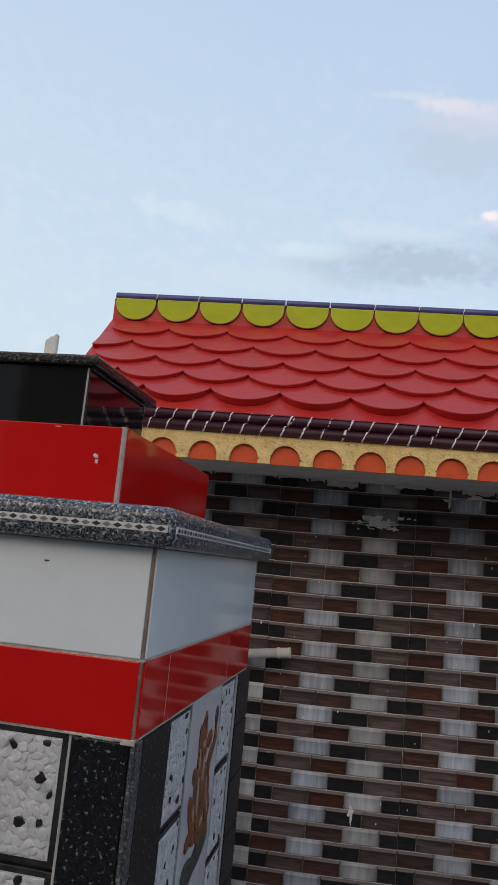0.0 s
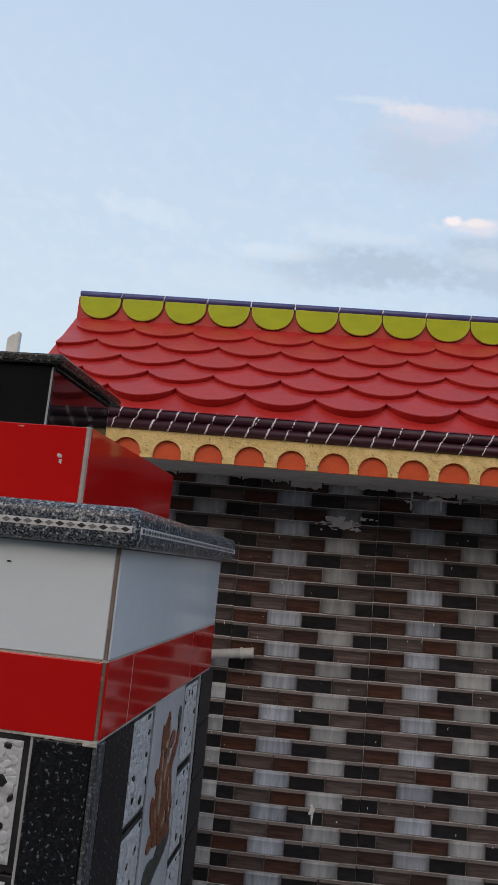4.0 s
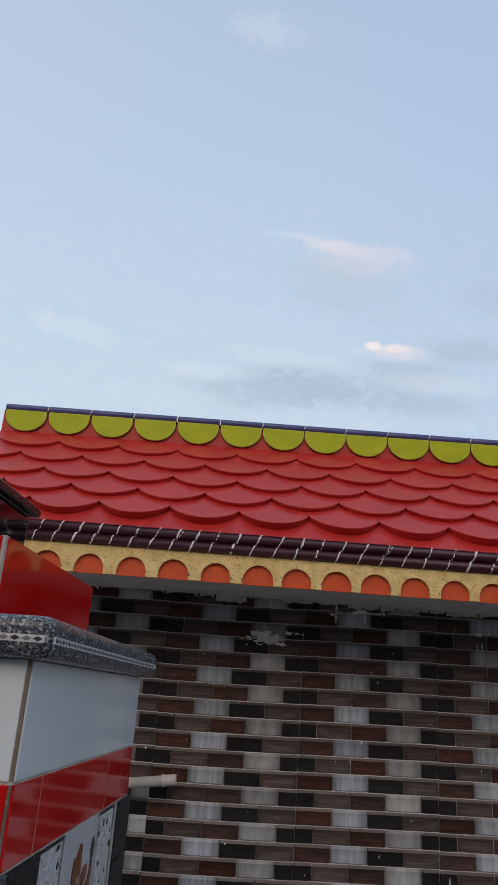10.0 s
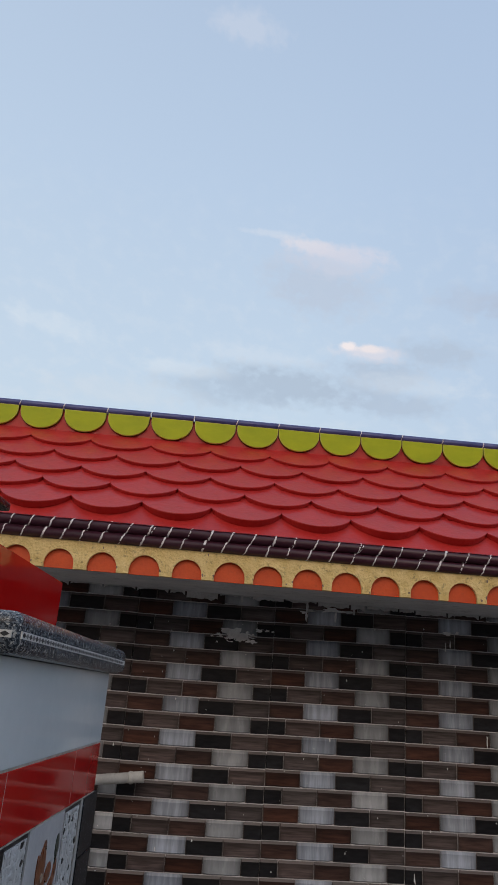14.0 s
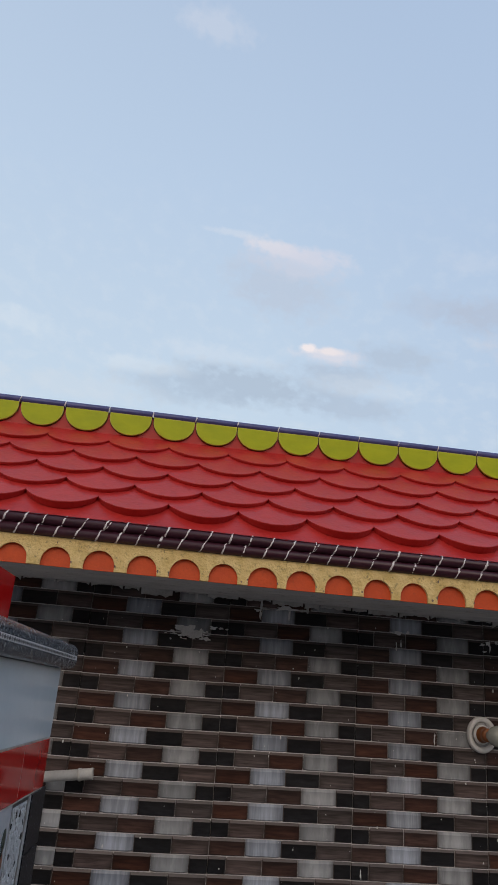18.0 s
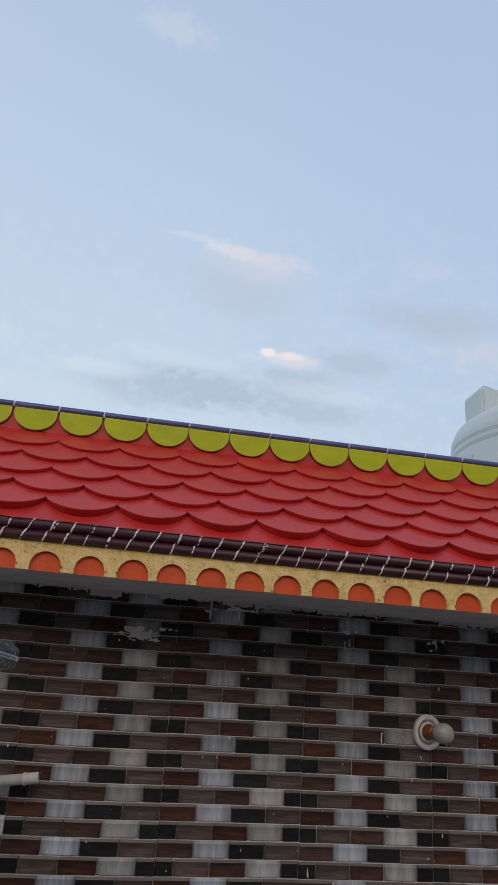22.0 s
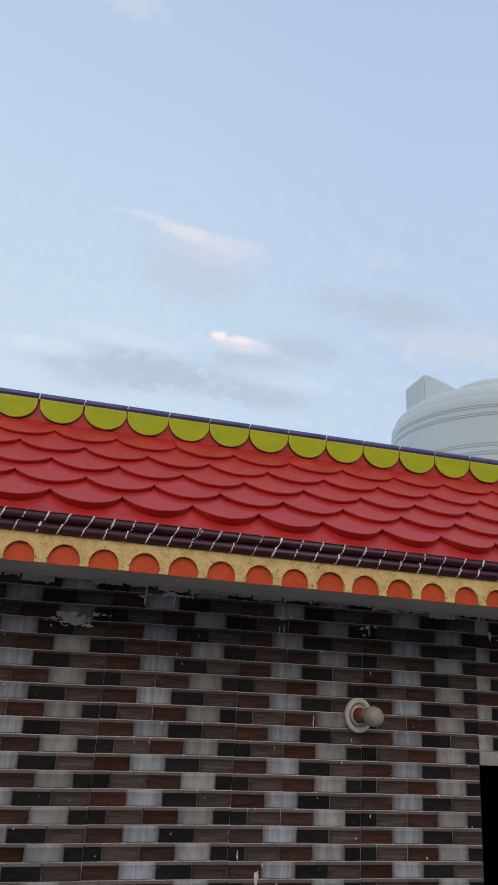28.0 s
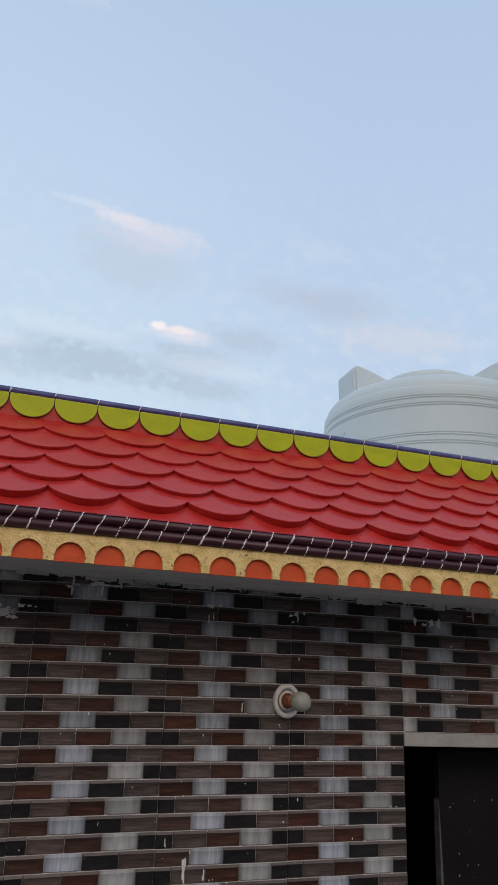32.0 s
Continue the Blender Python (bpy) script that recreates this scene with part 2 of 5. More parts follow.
def tile_print(name, dark, light, grain, rough, centre=0.0):
    """A glazed printed brick: grain along or across it, a bevel painted as lit, and, with centre, sides that fade."""
    m = bpy.data.materials.new(name)
    m.use_nodes = True
    nt = m.node_tree
    p = nt.nodes["Principled BSDF"]
    uv = nt.nodes.new("ShaderNodeUVMap").outputs[0]
    tc = nt.nodes.new("ShaderNodeTexCoord").outputs["Object"]
    geo = nt.nodes.new("ShaderNodeNewGeometry").outputs["Random Per Island"]
    info = nt.nodes.new("ShaderNodeObjectInfo").outputs["Random"]
    seed = math_node(nt, "ADD", math_node(nt, "MULTIPLY", geo, 31.0), math_node(nt, "MULTIPLY", info, 57.0))
    mp = nt.nodes.new("ShaderNodeMapping")
    mp.inputs["Scale"].default_value = grain
    link(nt, tc, mp.inputs["Vector"])
    n = nt.nodes.new("ShaderNodeTexNoise")
    n.noise_dimensions = "4D"
    n.inputs["Scale"].default_value, n.inputs["Detail"].default_value, n.inputs["Roughness"].default_value = 1.0, 5, 0.6
    link(nt, mp.outputs[0], n.inputs["Vector"])
    link(nt, seed, n.inputs["W"])
    f = ramp_node(nt, n.outputs[0], [(0.34, 0.0), (0.66, 1.0)])
    col = mix_node(nt, f, dark, light)
    s = nt.nodes.new("ShaderNodeSeparateXYZ")
    link(nt, uv, s.inputs[0])
    u_off = math_node(nt, "ABSOLUTE", math_node(nt, "SUBTRACT", s.outputs[0], 0.5))
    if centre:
        # darker sides: print, with the glaze's uneven reflection put into the colour
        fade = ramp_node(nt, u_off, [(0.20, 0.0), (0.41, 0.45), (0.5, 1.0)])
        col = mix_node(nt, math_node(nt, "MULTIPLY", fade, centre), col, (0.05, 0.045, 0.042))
    # the print is darkest along the head and the sides of the field
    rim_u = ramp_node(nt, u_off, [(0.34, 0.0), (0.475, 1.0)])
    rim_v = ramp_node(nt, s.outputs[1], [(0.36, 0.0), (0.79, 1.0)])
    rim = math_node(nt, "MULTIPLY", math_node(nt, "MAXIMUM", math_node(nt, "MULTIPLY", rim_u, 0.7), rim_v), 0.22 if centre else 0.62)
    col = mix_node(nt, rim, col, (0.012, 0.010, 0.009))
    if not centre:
        # paler bevel above the field: sky light on the chamfer, painted in
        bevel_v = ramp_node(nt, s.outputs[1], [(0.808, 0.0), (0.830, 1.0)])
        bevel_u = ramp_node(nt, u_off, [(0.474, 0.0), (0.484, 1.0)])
        # noise makes this painted light uneven
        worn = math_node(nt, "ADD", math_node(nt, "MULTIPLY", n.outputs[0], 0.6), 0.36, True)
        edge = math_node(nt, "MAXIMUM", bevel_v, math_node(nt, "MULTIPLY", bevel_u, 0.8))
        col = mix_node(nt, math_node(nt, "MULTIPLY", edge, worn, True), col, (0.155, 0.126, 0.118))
    # some bricks of the lot are a little paler or darker
    tone_shift = math_node(nt, "ADD", math_node(nt, "MULTIPLY", math_node(nt, "FRACT", math_node(nt, "MULTIPLY", seed, 3.7)), 0.45), 0.78)
    hsv = nt.nodes.new("ShaderNodeHueSaturation")
    link(nt, tone_shift, hsv.inputs["Value"])
    link(nt, math_node(nt, "ADD", math_node(nt, "MULTIPLY", math_node(nt, "FRACT", math_node(nt, "MULTIPLY", seed, 7.3)), 0.40), 0.72), hsv.inputs["Saturation"])
    link(nt, col, hsv.inputs["Color"])
    link(nt, hsv.outputs[0], p.inputs["Base Color"])
    link(nt, math_node(nt, "ADD", math_node(nt, "MULTIPLY", f, 0.12), rough), p.inputs["Roughness"])
    p.inputs["Specular IOR Level"].default_value = 0.28
    b = nt.nodes.new("ShaderNodeBump")
    b.inputs["Strength"].default_value, b.inputs["Distance"].default_value = 0.10, 0.002
    link(nt, n.outputs[0], b.inputs["Height"])
    link(nt, b.outputs[0], p.inputs["Normal"])
    return m


M = {
    "red_scale": surface("red_enamel", (0.41, 0.021, 0.019), (0.50, 0.034, 0.029), 9, 0.37, 0.12, 0.22, 70, specular=0.32, stain=(0.31, 0.010, 0.012), stain_amount=0.6),
    "green": surface("green_enamel", (0.36, 0.44, 0.004), (0.44, 0.51, 0.007), 14, 0.5, 0.1, 0.12, 40, stretch=(1, 1, 2.2), specular=0.3, stain=(0.24, 0.27, 0.01), stain_amount=0.25),
    # paler green for bevels that catch the light
    "green_rim": surface("lit_bevel_edge", (0.56, 0.56, 0.10), (0.68, 0.66, 0.20), 60, 0.6, 0.1, 0.2),
    "outline": surface("scallop_shade", (0.015, 0.02, 0.006), (0.03, 0.03, 0.01), 60, 0.6, 0.1, 0.1),
    "blue": surface("blue_violet_enamel", (0.050, 0.058, 0.19), (0.085, 0.095, 0.27), 20, 0.38, 0.1, 0.15),
    "maroon": surface("maroon_enamel", (0.034, 0.005, 0.014), (0.052, 0.009, 0.022), 18, 0.40, 0.12, 0.2),
    "cream": surface("cream_plaster", (0.70, 0.50, 0.18), (0.88, 0.68, 0.31), 26, 0.72, 0.1, 0.9, 160, stain=(0.16, 0.09, 0.03), stain_amount=0.75),
    "orange": surface("orange_paint", (0.58, 0.066, 0.009), (0.70, 0.092, 0.014), 18, 0.55, 0.1, 0.2, 150, stain=(0.35, 0.05, 0.01), stain_amount=0.4),
    "white_mark": surface("white_brush_mark", (0.62, 0.58, 0.58), (0.82, 0.80, 0.80), 80, 0.7, 0.1, 0.3),
    "cement": surface("grey_cement", (0.56, 0.55, 0.54), (0.72, 0.71, 0.70), 9, 0.88, 0.06, 0.6, 140, stain=(0.17, 0.16, 0.15), stain_amount=0.6),
    "smear": surface("dried_cement_smear", (0.68, 0.67, 0.66), (0.84, 0.83, 0.82), 50, 0.9, 0.05, 0.6, 200),
    "speck": surface("white_speck", (0.60, 0.60, 0.58), (0.75, 0.75, 0.73), 80, 0.8, 0.05, 0.2),
    "grout": surface("tile_grout", (0.55, 0.52, 0.515), (0.73, 0.70, 0.695), 15, 0.9, 0.05, 0.3, 200, stain=(0.12, 0.11, 0.10), stain_amount=0.6),
    "brown_grout": surface("brown_grout", (0.16, 0.11, 0.085), (0.30, 0.22, 0.17), 30, 0.9, 0.05, 0.5, 200, stain=(0.55, 0.5, 0.45), stain_amount=0.5),
    "pale_grout": surface("pale_grout", (0.36, 0.32, 0.28), (0.58, 0.54, 0.49), 30, 0.9, 0.05, 0.5, 200),
    "plaster": surface("plain_plaster", (0.42, 0.41, 0.37), (0.52, 0.51, 0.46), 3, 0.9, 0.05, 0.3, 60),
    # near-black colour stands in for the shade of the unlit room
    "dark_room": surface("unlit_room_tone", (0.035, 0.025, 0.026), (0.05, 0.038, 0.038), 3, 0.8, 0.05, 0.2, 60),
    "ground": surface("pale_dusty_paving", (0.225, 0.195, 0.168), (0.312, 0.270, 0.233), 0.8, 0.95, 0.03, 0.6, 30),
    "white_tile": surface("white_glazed_tile", (0.69, 0.76, 0.80), (0.76, 0.82, 0.855), 3, 0.08, 0.04, 0.015, 40, stain=(0.52, 0.50, 0.47), stain_amount=0.12),
    "red_tile": surface("red_glazed_tile", (0.54, 0.007, 0.007), (0.60, 0.010, 0.009), 4, 0.06, 0.03, 0.015, 40),
    "black_tile": surface("black_glazed_tile", (0.006, 0.006, 0.007), (0.010, 0.010, 0.011), 5, 0.045, 0.02, 0.01, 40),
    "cap_stone": granite("black_granite_cap", (0.004, 0.005, 0.005), (0.012, 0.014, 0.014), (0.10, 0.11, 0.115), 520, 0.22, 0.3),
    "slab_stone": granite("blue_grey_granite", (0.022, 0.028, 0.038), (0.12, 0.140, 0.165), (0.40, 0.41, 0.40), 560, 0.25, 0.5, sparse=0.55),
    "dark_stone": granite("black_pearl_granite", (0.0055, 0.006, 0.008), (0.015, 0.017, 0.021), (0.19, 0.205, 0.23), 400, 0.38, 0.35, 0.25, 0.60),
    "worn_stone": granite("worn_grey_granite", (0.05, 0.052, 0.055), (0.09, 0.093, 0.10), (0.22, 0.22, 0.23), 480, 0.5, 0.4),
    "band_white": surface("white_inlay", (0.58, 0.58, 0.57), (0.70, 0.70, 0.69), 60, 0.4, 0.1, 0.1),
    "band_black": surface("black_inlay", (0.012, 0.012, 0.014), (0.03, 0.03, 0.032), 60, 0.4, 0.1, 0.1),
    "band_grey": surface("grey_inlay", (0.14, 0.14, 0.14), (0.22, 0.22, 0.22), 60, 0.4, 0.1, 0.1),
    "pebble_white": surface("white_relief_pebble", (0.46, 0.47, 0.48), (0.64, 0.65, 0.66), 60, 0.45, 0.1, 0.2, 200),
    "pebble_black": surface("black_relief_pebble", (0.008, 0.008, 0.008), (0.02, 0.02, 0.02), 60, 0.35, 0.1, 0.1),
    "picture_ground": surface("pale_picture_glaze", (0.50, 0.52, 0.56), (0.62, 0.64, 0.67), 12, 0.22, 0.05, 0.03),
    "picture_orange": surface("rust_orange_glaze", (0.11, 0.032, 0.011), (0.29, 0.092, 0.032), 45, 0.3, 0.1, 0.1, 160),
    "picture_pale": surface("pale_brown_glaze", (0.34, 0.24, 0.17), (0.46, 0.38, 0.30), 45, 0.3, 0.1, 0.1, 160),
    "pink_grout": surface("pinkish_grout", (0.46, 0.20, 0.18), (0.60, 0.34, 0.30), 40, 0.8, 0.05, 0.3, 160),
    "bead": surface("rough_cement_bead", (0.46, 0.45, 0.44), (0.62, 0.61, 0.60), 20, 0.9, 0.05, 0.7, 160),
    "picture_green": surface("dark_green_glaze", (0.018, 0.03, 0.022), (0.05, 0.07, 0.055), 60, 0.3, 0.1, 0.1, 160),
    "pvc": surface("weathered_white_pvc", (0.46, 0.45, 0.42), (0.60, 0.59, 0.56), 25, 0.45, 0.1, 0.1, 160, stain=(0.30, 0.28, 0.25), stain_amount=0.4),
    "tank": surface("white_polyethylene", (0.49, 0.60, 0.66), (0.54, 0.645, 0.70), 2, 0.42, 0.05, 0.05, 60, specular=0.3, stain=(0.44, 0.46, 0.47), stain_amount=0.2),
    "switch_white": surface("white_bakelite", (0.70, 0.69, 0.67), (0.80, 0.79, 0.77), 30, 0.35, 0.08, 0.05),
    "holder_brown": surface("brown_bakelite", (0.20, 0.062, 0.016), (0.30, 0.10, 0.028), 40, 0.35, 0.08, 0.05),
    "bulb": surface("frosted_bulb", (0.30, 0.315, 0.28), (0.38, 0.395, 0.355), 30, 0.22, 0.06, 0.02, specular=0.5),
    "lintel": surface("painted_concrete_bead", (0.34, 0.34, 0.335), (0.46, 0.46, 0.455), 12, 0.7, 0.06, 0.4, 120, stain=(0.2, 0.2, 0.2), stain_amount=0.5),
    "door_black": surface("dusty_black_sheet", (0.004, 0.003, 0.0036), (0.007, 0.005, 0.006), 6, 0.5, 0.08, 0.1, 90, specular=0.3, stain=(0.02, 0.02, 0.02), stain_amount=0.3),
    "door_edge": surface("lit_leaf_edge", (0.07, 0.07, 0.07), (0.12, 0.12, 0.12), 14, 0.5, 0.08, 0.2, 90, stain=(0.03, 0.03, 0.03), stain_amount=0.5),
    "concrete": surface("weathered_concrete", (0.52, 0.52, 0.50), (0.66, 0.66, 0.63), 9, 0.9, 0.05, 0.6, 90, stain=(0.2, 0.2, 0.19), stain_amount=0.4),
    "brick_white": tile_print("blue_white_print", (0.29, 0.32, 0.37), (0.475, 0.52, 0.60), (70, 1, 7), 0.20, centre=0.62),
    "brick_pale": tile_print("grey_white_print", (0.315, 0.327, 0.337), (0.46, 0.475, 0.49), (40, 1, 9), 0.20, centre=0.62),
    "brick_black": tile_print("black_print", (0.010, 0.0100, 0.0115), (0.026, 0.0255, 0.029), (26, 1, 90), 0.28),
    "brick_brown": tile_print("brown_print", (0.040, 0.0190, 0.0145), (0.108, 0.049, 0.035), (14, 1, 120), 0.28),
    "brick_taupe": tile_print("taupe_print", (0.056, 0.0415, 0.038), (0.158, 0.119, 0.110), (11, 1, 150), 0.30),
    # kept dark so that the unseen screening walls reflect little
    "opposite": surface("dark_screen_plaster", (0.075, 0.060, 0.048), (0.12, 0.096, 0.078), 0.6, 0.9, 0.05, 0.3, 30),
}

# ---------------------------------------------------------------- mesh helpers


def mesh_of(bm, name, material, smooth=False):
    me = bpy.data.meshes.new(name)
    bm.to_mesh(me)
    bm.free()
    for m in material if isinstance(material, (list, tuple)) else [material]:
        me.materials.append(M[m])
    if smooth:
        me.polygons.foreach_set("use_smooth", [True] * len(me.polygons))
    return me


def thing(name, place, label, category, kind="", group="", turn=0.0):
    """An Empty at the thing's base, which carries its parts."""
    ob = new(name)
    ob.empty_display_size = 0.1
    ob.matrix_basis = pose(*place, 0, 0, turn)
    return tagged(ob, label, category, group, kind)


def hang(ob, parent):
    """Makes ob a part: its own matrix stays its place in the world."""
    ob.parent = parent
    ob.matrix_parent_inverse = parent.matrix_basis.inverted()
    return ob


def part(name, bm, material, parent, label="", at=None, smooth=False, kind=""):
    me = bm if isinstance(bm, bpy.types.Mesh) else mesh_of(bm, name, material, smooth)
    ob = new(name, me)
    if at is not None:
        ob.matrix_basis = at
    hang(ob, parent)
    return tagged(ob, label, kind=kind)


def single(name, bm, material, label, category, kind="", smooth=False, group=""):
    ob = new(name, mesh_of(bm, name, material, smooth))
    return tagged(ob, label, category, group, kind)


def add_box(bm, x0, x1, y0, y1, z0, z1, bevel=0.0, segs=2, m=None):
    """A box with worn edges, in the space that m gives."""
    vs = bmesh.ops.create_cube(bm, size=1.0)["verts"]
    bmesh.ops.scale(bm, vec=(x1 - x0, y1 - y0, z1 - z0), verts=vs)
    bmesh.ops.translate(bm, vec=((x0 + x1) / 2, (y0 + y1) / 2, (z0 + z1) / 2), verts=vs)
    if bevel:
        edges = list({e for v in vs for e in v.link_edges})
        out = bmesh.ops.bevel(bm, geom=edges, offset=bevel, segments=segs, affect="EDGES", profile=0.5)
        vs = list({v for f in out["faces"] for v in f.verts} | {v for v in vs if v.is_valid})
    if m is not None:
        bmesh.ops.transform(bm, matrix=m, verts=vs)
    return bm


def box(*args, **kw):
    return add_box(bmesh.new(), *args, **kw)


def prism(bm, outline, y0, y1, m=None):
    """An outline of (x, z) points made solid between y0 and y1."""
    front = [bm.verts.new((x, y0, z)) for x, z in outline]
    rear = [bm.verts.new((x, y1, z)) for x, z in outline]
    bm.faces.new(front)
    bm.faces.new(rear[::-1])
    n = len(outline)
    for i in range(n):
        bm.faces.new((front[i], rear[i], rear[(i + 1) % n], front[(i + 1) % n]))
    if m is not None:
        bmesh.ops.transform(bm, matrix=m, verts=front + rear)
    bmesh.ops.recalc_face_normals(bm, faces=bm.faces)
    return bm


def lathe(profile, steps=48, bm=None, m=None):
    """A turned body from (radius, height) points about z."""
    bm = bm or bmesh.new()
    rings, made = [], []
    for r, h in profile:
        if r < 1e-5:
            ring = [bm.verts.new((0, 0, h))]
        else:
            ring = [bm.verts.new((r * math.cos(2 * math.pi * i / steps), r * math.sin(2 * math.pi * i / steps), h)) for i in range(steps)]
        rings.append(ring)
        made += ring
    for a, b in zip(rings, rings[1:]):
        for i in range(steps):
            j = (i + 1) % steps
            if len(a) == 1 and len(b) == 1:
                continue
            if len(a) == 1:
                bm.faces.new((a[0], b[i], b[j]))
            elif len(b) == 1:
                bm.faces.new((a[i], b[0], a[j]))
            else:
                bm.faces.new((a[i], b[i], b[j], a[j]))
    if m is not None:
        bmesh.ops.transform(bm, matrix=m, verts=made)
    bmesh.ops.recalc_face_normals(bm, faces=bm.faces)
    return bm


def blob(bm, rng, x, z, w, h, y0, y1, steps=14, rough=0.35):
    """An uneven flat splash on a wall that faces -y."""
    off = rng.random() * 50
    pts = []
    for i in range(steps):
        a = 2 * math.pi * i / steps
        r = 1 + rough * 2 * noise.noise((math.cos(a) * 1.4 + off, math.sin(a) * 1.4, off))
        pts.append((x + w / 2 * r * math.cos(a), z + h / 2 * r * math.sin(a)))
    prism(bm, pts[::-1], y0, y1)

# ---------------------------------------------------------------- the house: ground, walls, flat roof
X_LEFT, X_RIGHT, OPPOSITE = -0.62, 4.2, 4.1
DOOR_L, DOOR_R, DOOR_TOP = 1.797, 2.75, 2.06
SOFFIT = 2.53

gb = bmesh.new()
for (ax, ay) in ((-900, -900), (900, -900), (900, 900), (-900, 900)):
    gb.verts.new((ax, ay, 0))
gb.faces.new(gb.verts)
single("ground", gb, "ground", "bare packed earth around the house", "ground", "structure")

bm = bmesh.new()
add_box(bm, X_LEFT, DOOR_L, 0.0044, 0.23, 0, SOFFIT)
add_box(bm, DOOR_R, X_RIGHT, 0.0044, 0.23, 0, SOFFIT)
add_box(bm, DOOR_L, DOOR_R, 0.0044, 0.23, DOOR_TOP, SOFFIT)
wall_front = single("wall_front", bm, "grout", "house wall clad in brown, white and black brick-pattern tiles", "wall", "structure")

# walls and floor take the room's shade in their colour
bm = bmesh.new()
add_box(bm, X_LEFT, X_LEFT + 0.2, 0.23, 4.0, 0, SOFFIT)
add_box(bm, X_RIGHT - 0.2, X_RIGHT, 0.23, 4.0, 0, SOFFIT)
add_box(bm, X_LEFT, X_RIGHT, 4.0, 4.2, 0, SOFFIT)
single("wall_back", bm, "dark_room", "plain plastered walls that close the room, coloured dark as unlit", "wall", "structure")
single("floor", box(X_LEFT + 0.2, X_RIGHT - 0.2, 0.23, 4.0, 0.0, 0.03), "dark_room", "floor of the room behind the doorway, coloured dark as unlit", "floor", "structure")
single("ceiling", box(X_LEFT, X_RIGHT, 0.16, 4.2, SOFFIT, 2.62), "cement", "flat grey concrete roof slab over the room", "roof slab", "structure")

# unseen walls, added to hold back low sky and shape the tiles' reflections
single("wall_opposite", box(-3.58, 10.0, -6.9, -6.6, 0, OPPOSITE), "opposite", "unseen dark wall added opposite, blocks low sky and darkens reflections", "wall", "structure")
single("wall_side", box(10.0, 10.3, -6.9, 0.0, 0, 2.6), "opposite", "unseen dark wall added at the right to block low sky", "wall", "structure")
single("wall_end", box(-14.2, -14.0, -6.8, 0.0, 0, OPPOSITE), "plaster", "unseen plastered wall added at the left to block low sky", "wall", "structure")
single("wall_yard", box(-14.0, -3.58, -6.8, -6.6, 0, OPPOSITE), "plaster", "unseen plastered wall added for a paler reflection in black tiles", "wall", "structure")

# ---------------------------------------------------------------- roof canopy with moulded scales
# slope: a straight fall from the foot of the green band to the maroon mouldings
TOP = Vector((0.0, 0.06, 3.0825))
FOOT = Vector((0.0, -0.411, 2.6565))
DOWN = (FOOT - TOP).normalized()
OUT = Vector((0, DOWN.z, -DOWN.y))
if OUT.y > 0:
    OUT = -OUT
R0, R1 = -0.71, 4.25
canopy = thing("roof_canopy", (0, 0, SOFFIT), "red scale-moulded sloping roof canopy with green scallops and cream fascia", "roof")


def on_slope(x, z, lift=0.0):
    """A frame on the slope at height z: x along the house, y down the slope, z outwards."""
    s = (TOP.z - z) / -DOWN.z
    p = TOP + DOWN * s + OUT * lift
    m = Matrix(((1, DOWN.x, OUT.x, x), (0, DOWN.y, OUT.y, p.y), (0, DOWN.z, OUT.z, p.z), (0, 0, 0, 1)))
    return m


def strip(profile, x0, x1, name, material, label="", smooth=False):
    """A profile of (y, z) points drawn along the house."""
    b = bmesh.new()
    a = [b.verts.new((x0, y, z)) for y, z in profile]
    c = [b.verts.new((x1, y, z)) for y, z in profile]
    n = len(profile)
    for i in range(n):
        b.faces.new((a[i], a[(i + 1) % n], c[(i + 1) % n], c[i]))
    b.faces.new(a)
    b.faces.new(c[::-1])
    bmesh.ops.recalc_face_normals(b, faces=b.faces)
    return part(name, b, material, canopy, label, smooth=smooth)


strip([(-0.402, 2.512), (-0.402, 2.650), (0.066, 3.072), (0.066, 3.160), (0.155, 3.160), (0.155, 2.53), (0.0, 2.531)], R0, R1, "core", "cement", "rough grey cement soffit")
strip([(-0.408, 2.652), (-0.4035, 2.6475), (0.0655, 3.0705), (0.061, 3.084)], R0, R1, "slope", "red_scale", "red painted slope")
strip([(0.06, 3.078), (0.066, 3.078), (0.066, 3.165), (0.06, 3.165)], R0, R1, "band", "red_scale", "red painted upright band")
strip([(0.060, 3.160), (0.16, 3.160), (0.16, 3.168), (0.060, 3.168)], R0, R1, "coping", "cement")
strip([(0.155, 2.62), (0.163, 2.62), (0.163, 3.160), (0.155, 3.160)], R0, R1, "back_face", "cement")

PITCH, SAG = 0.2165, 0.071


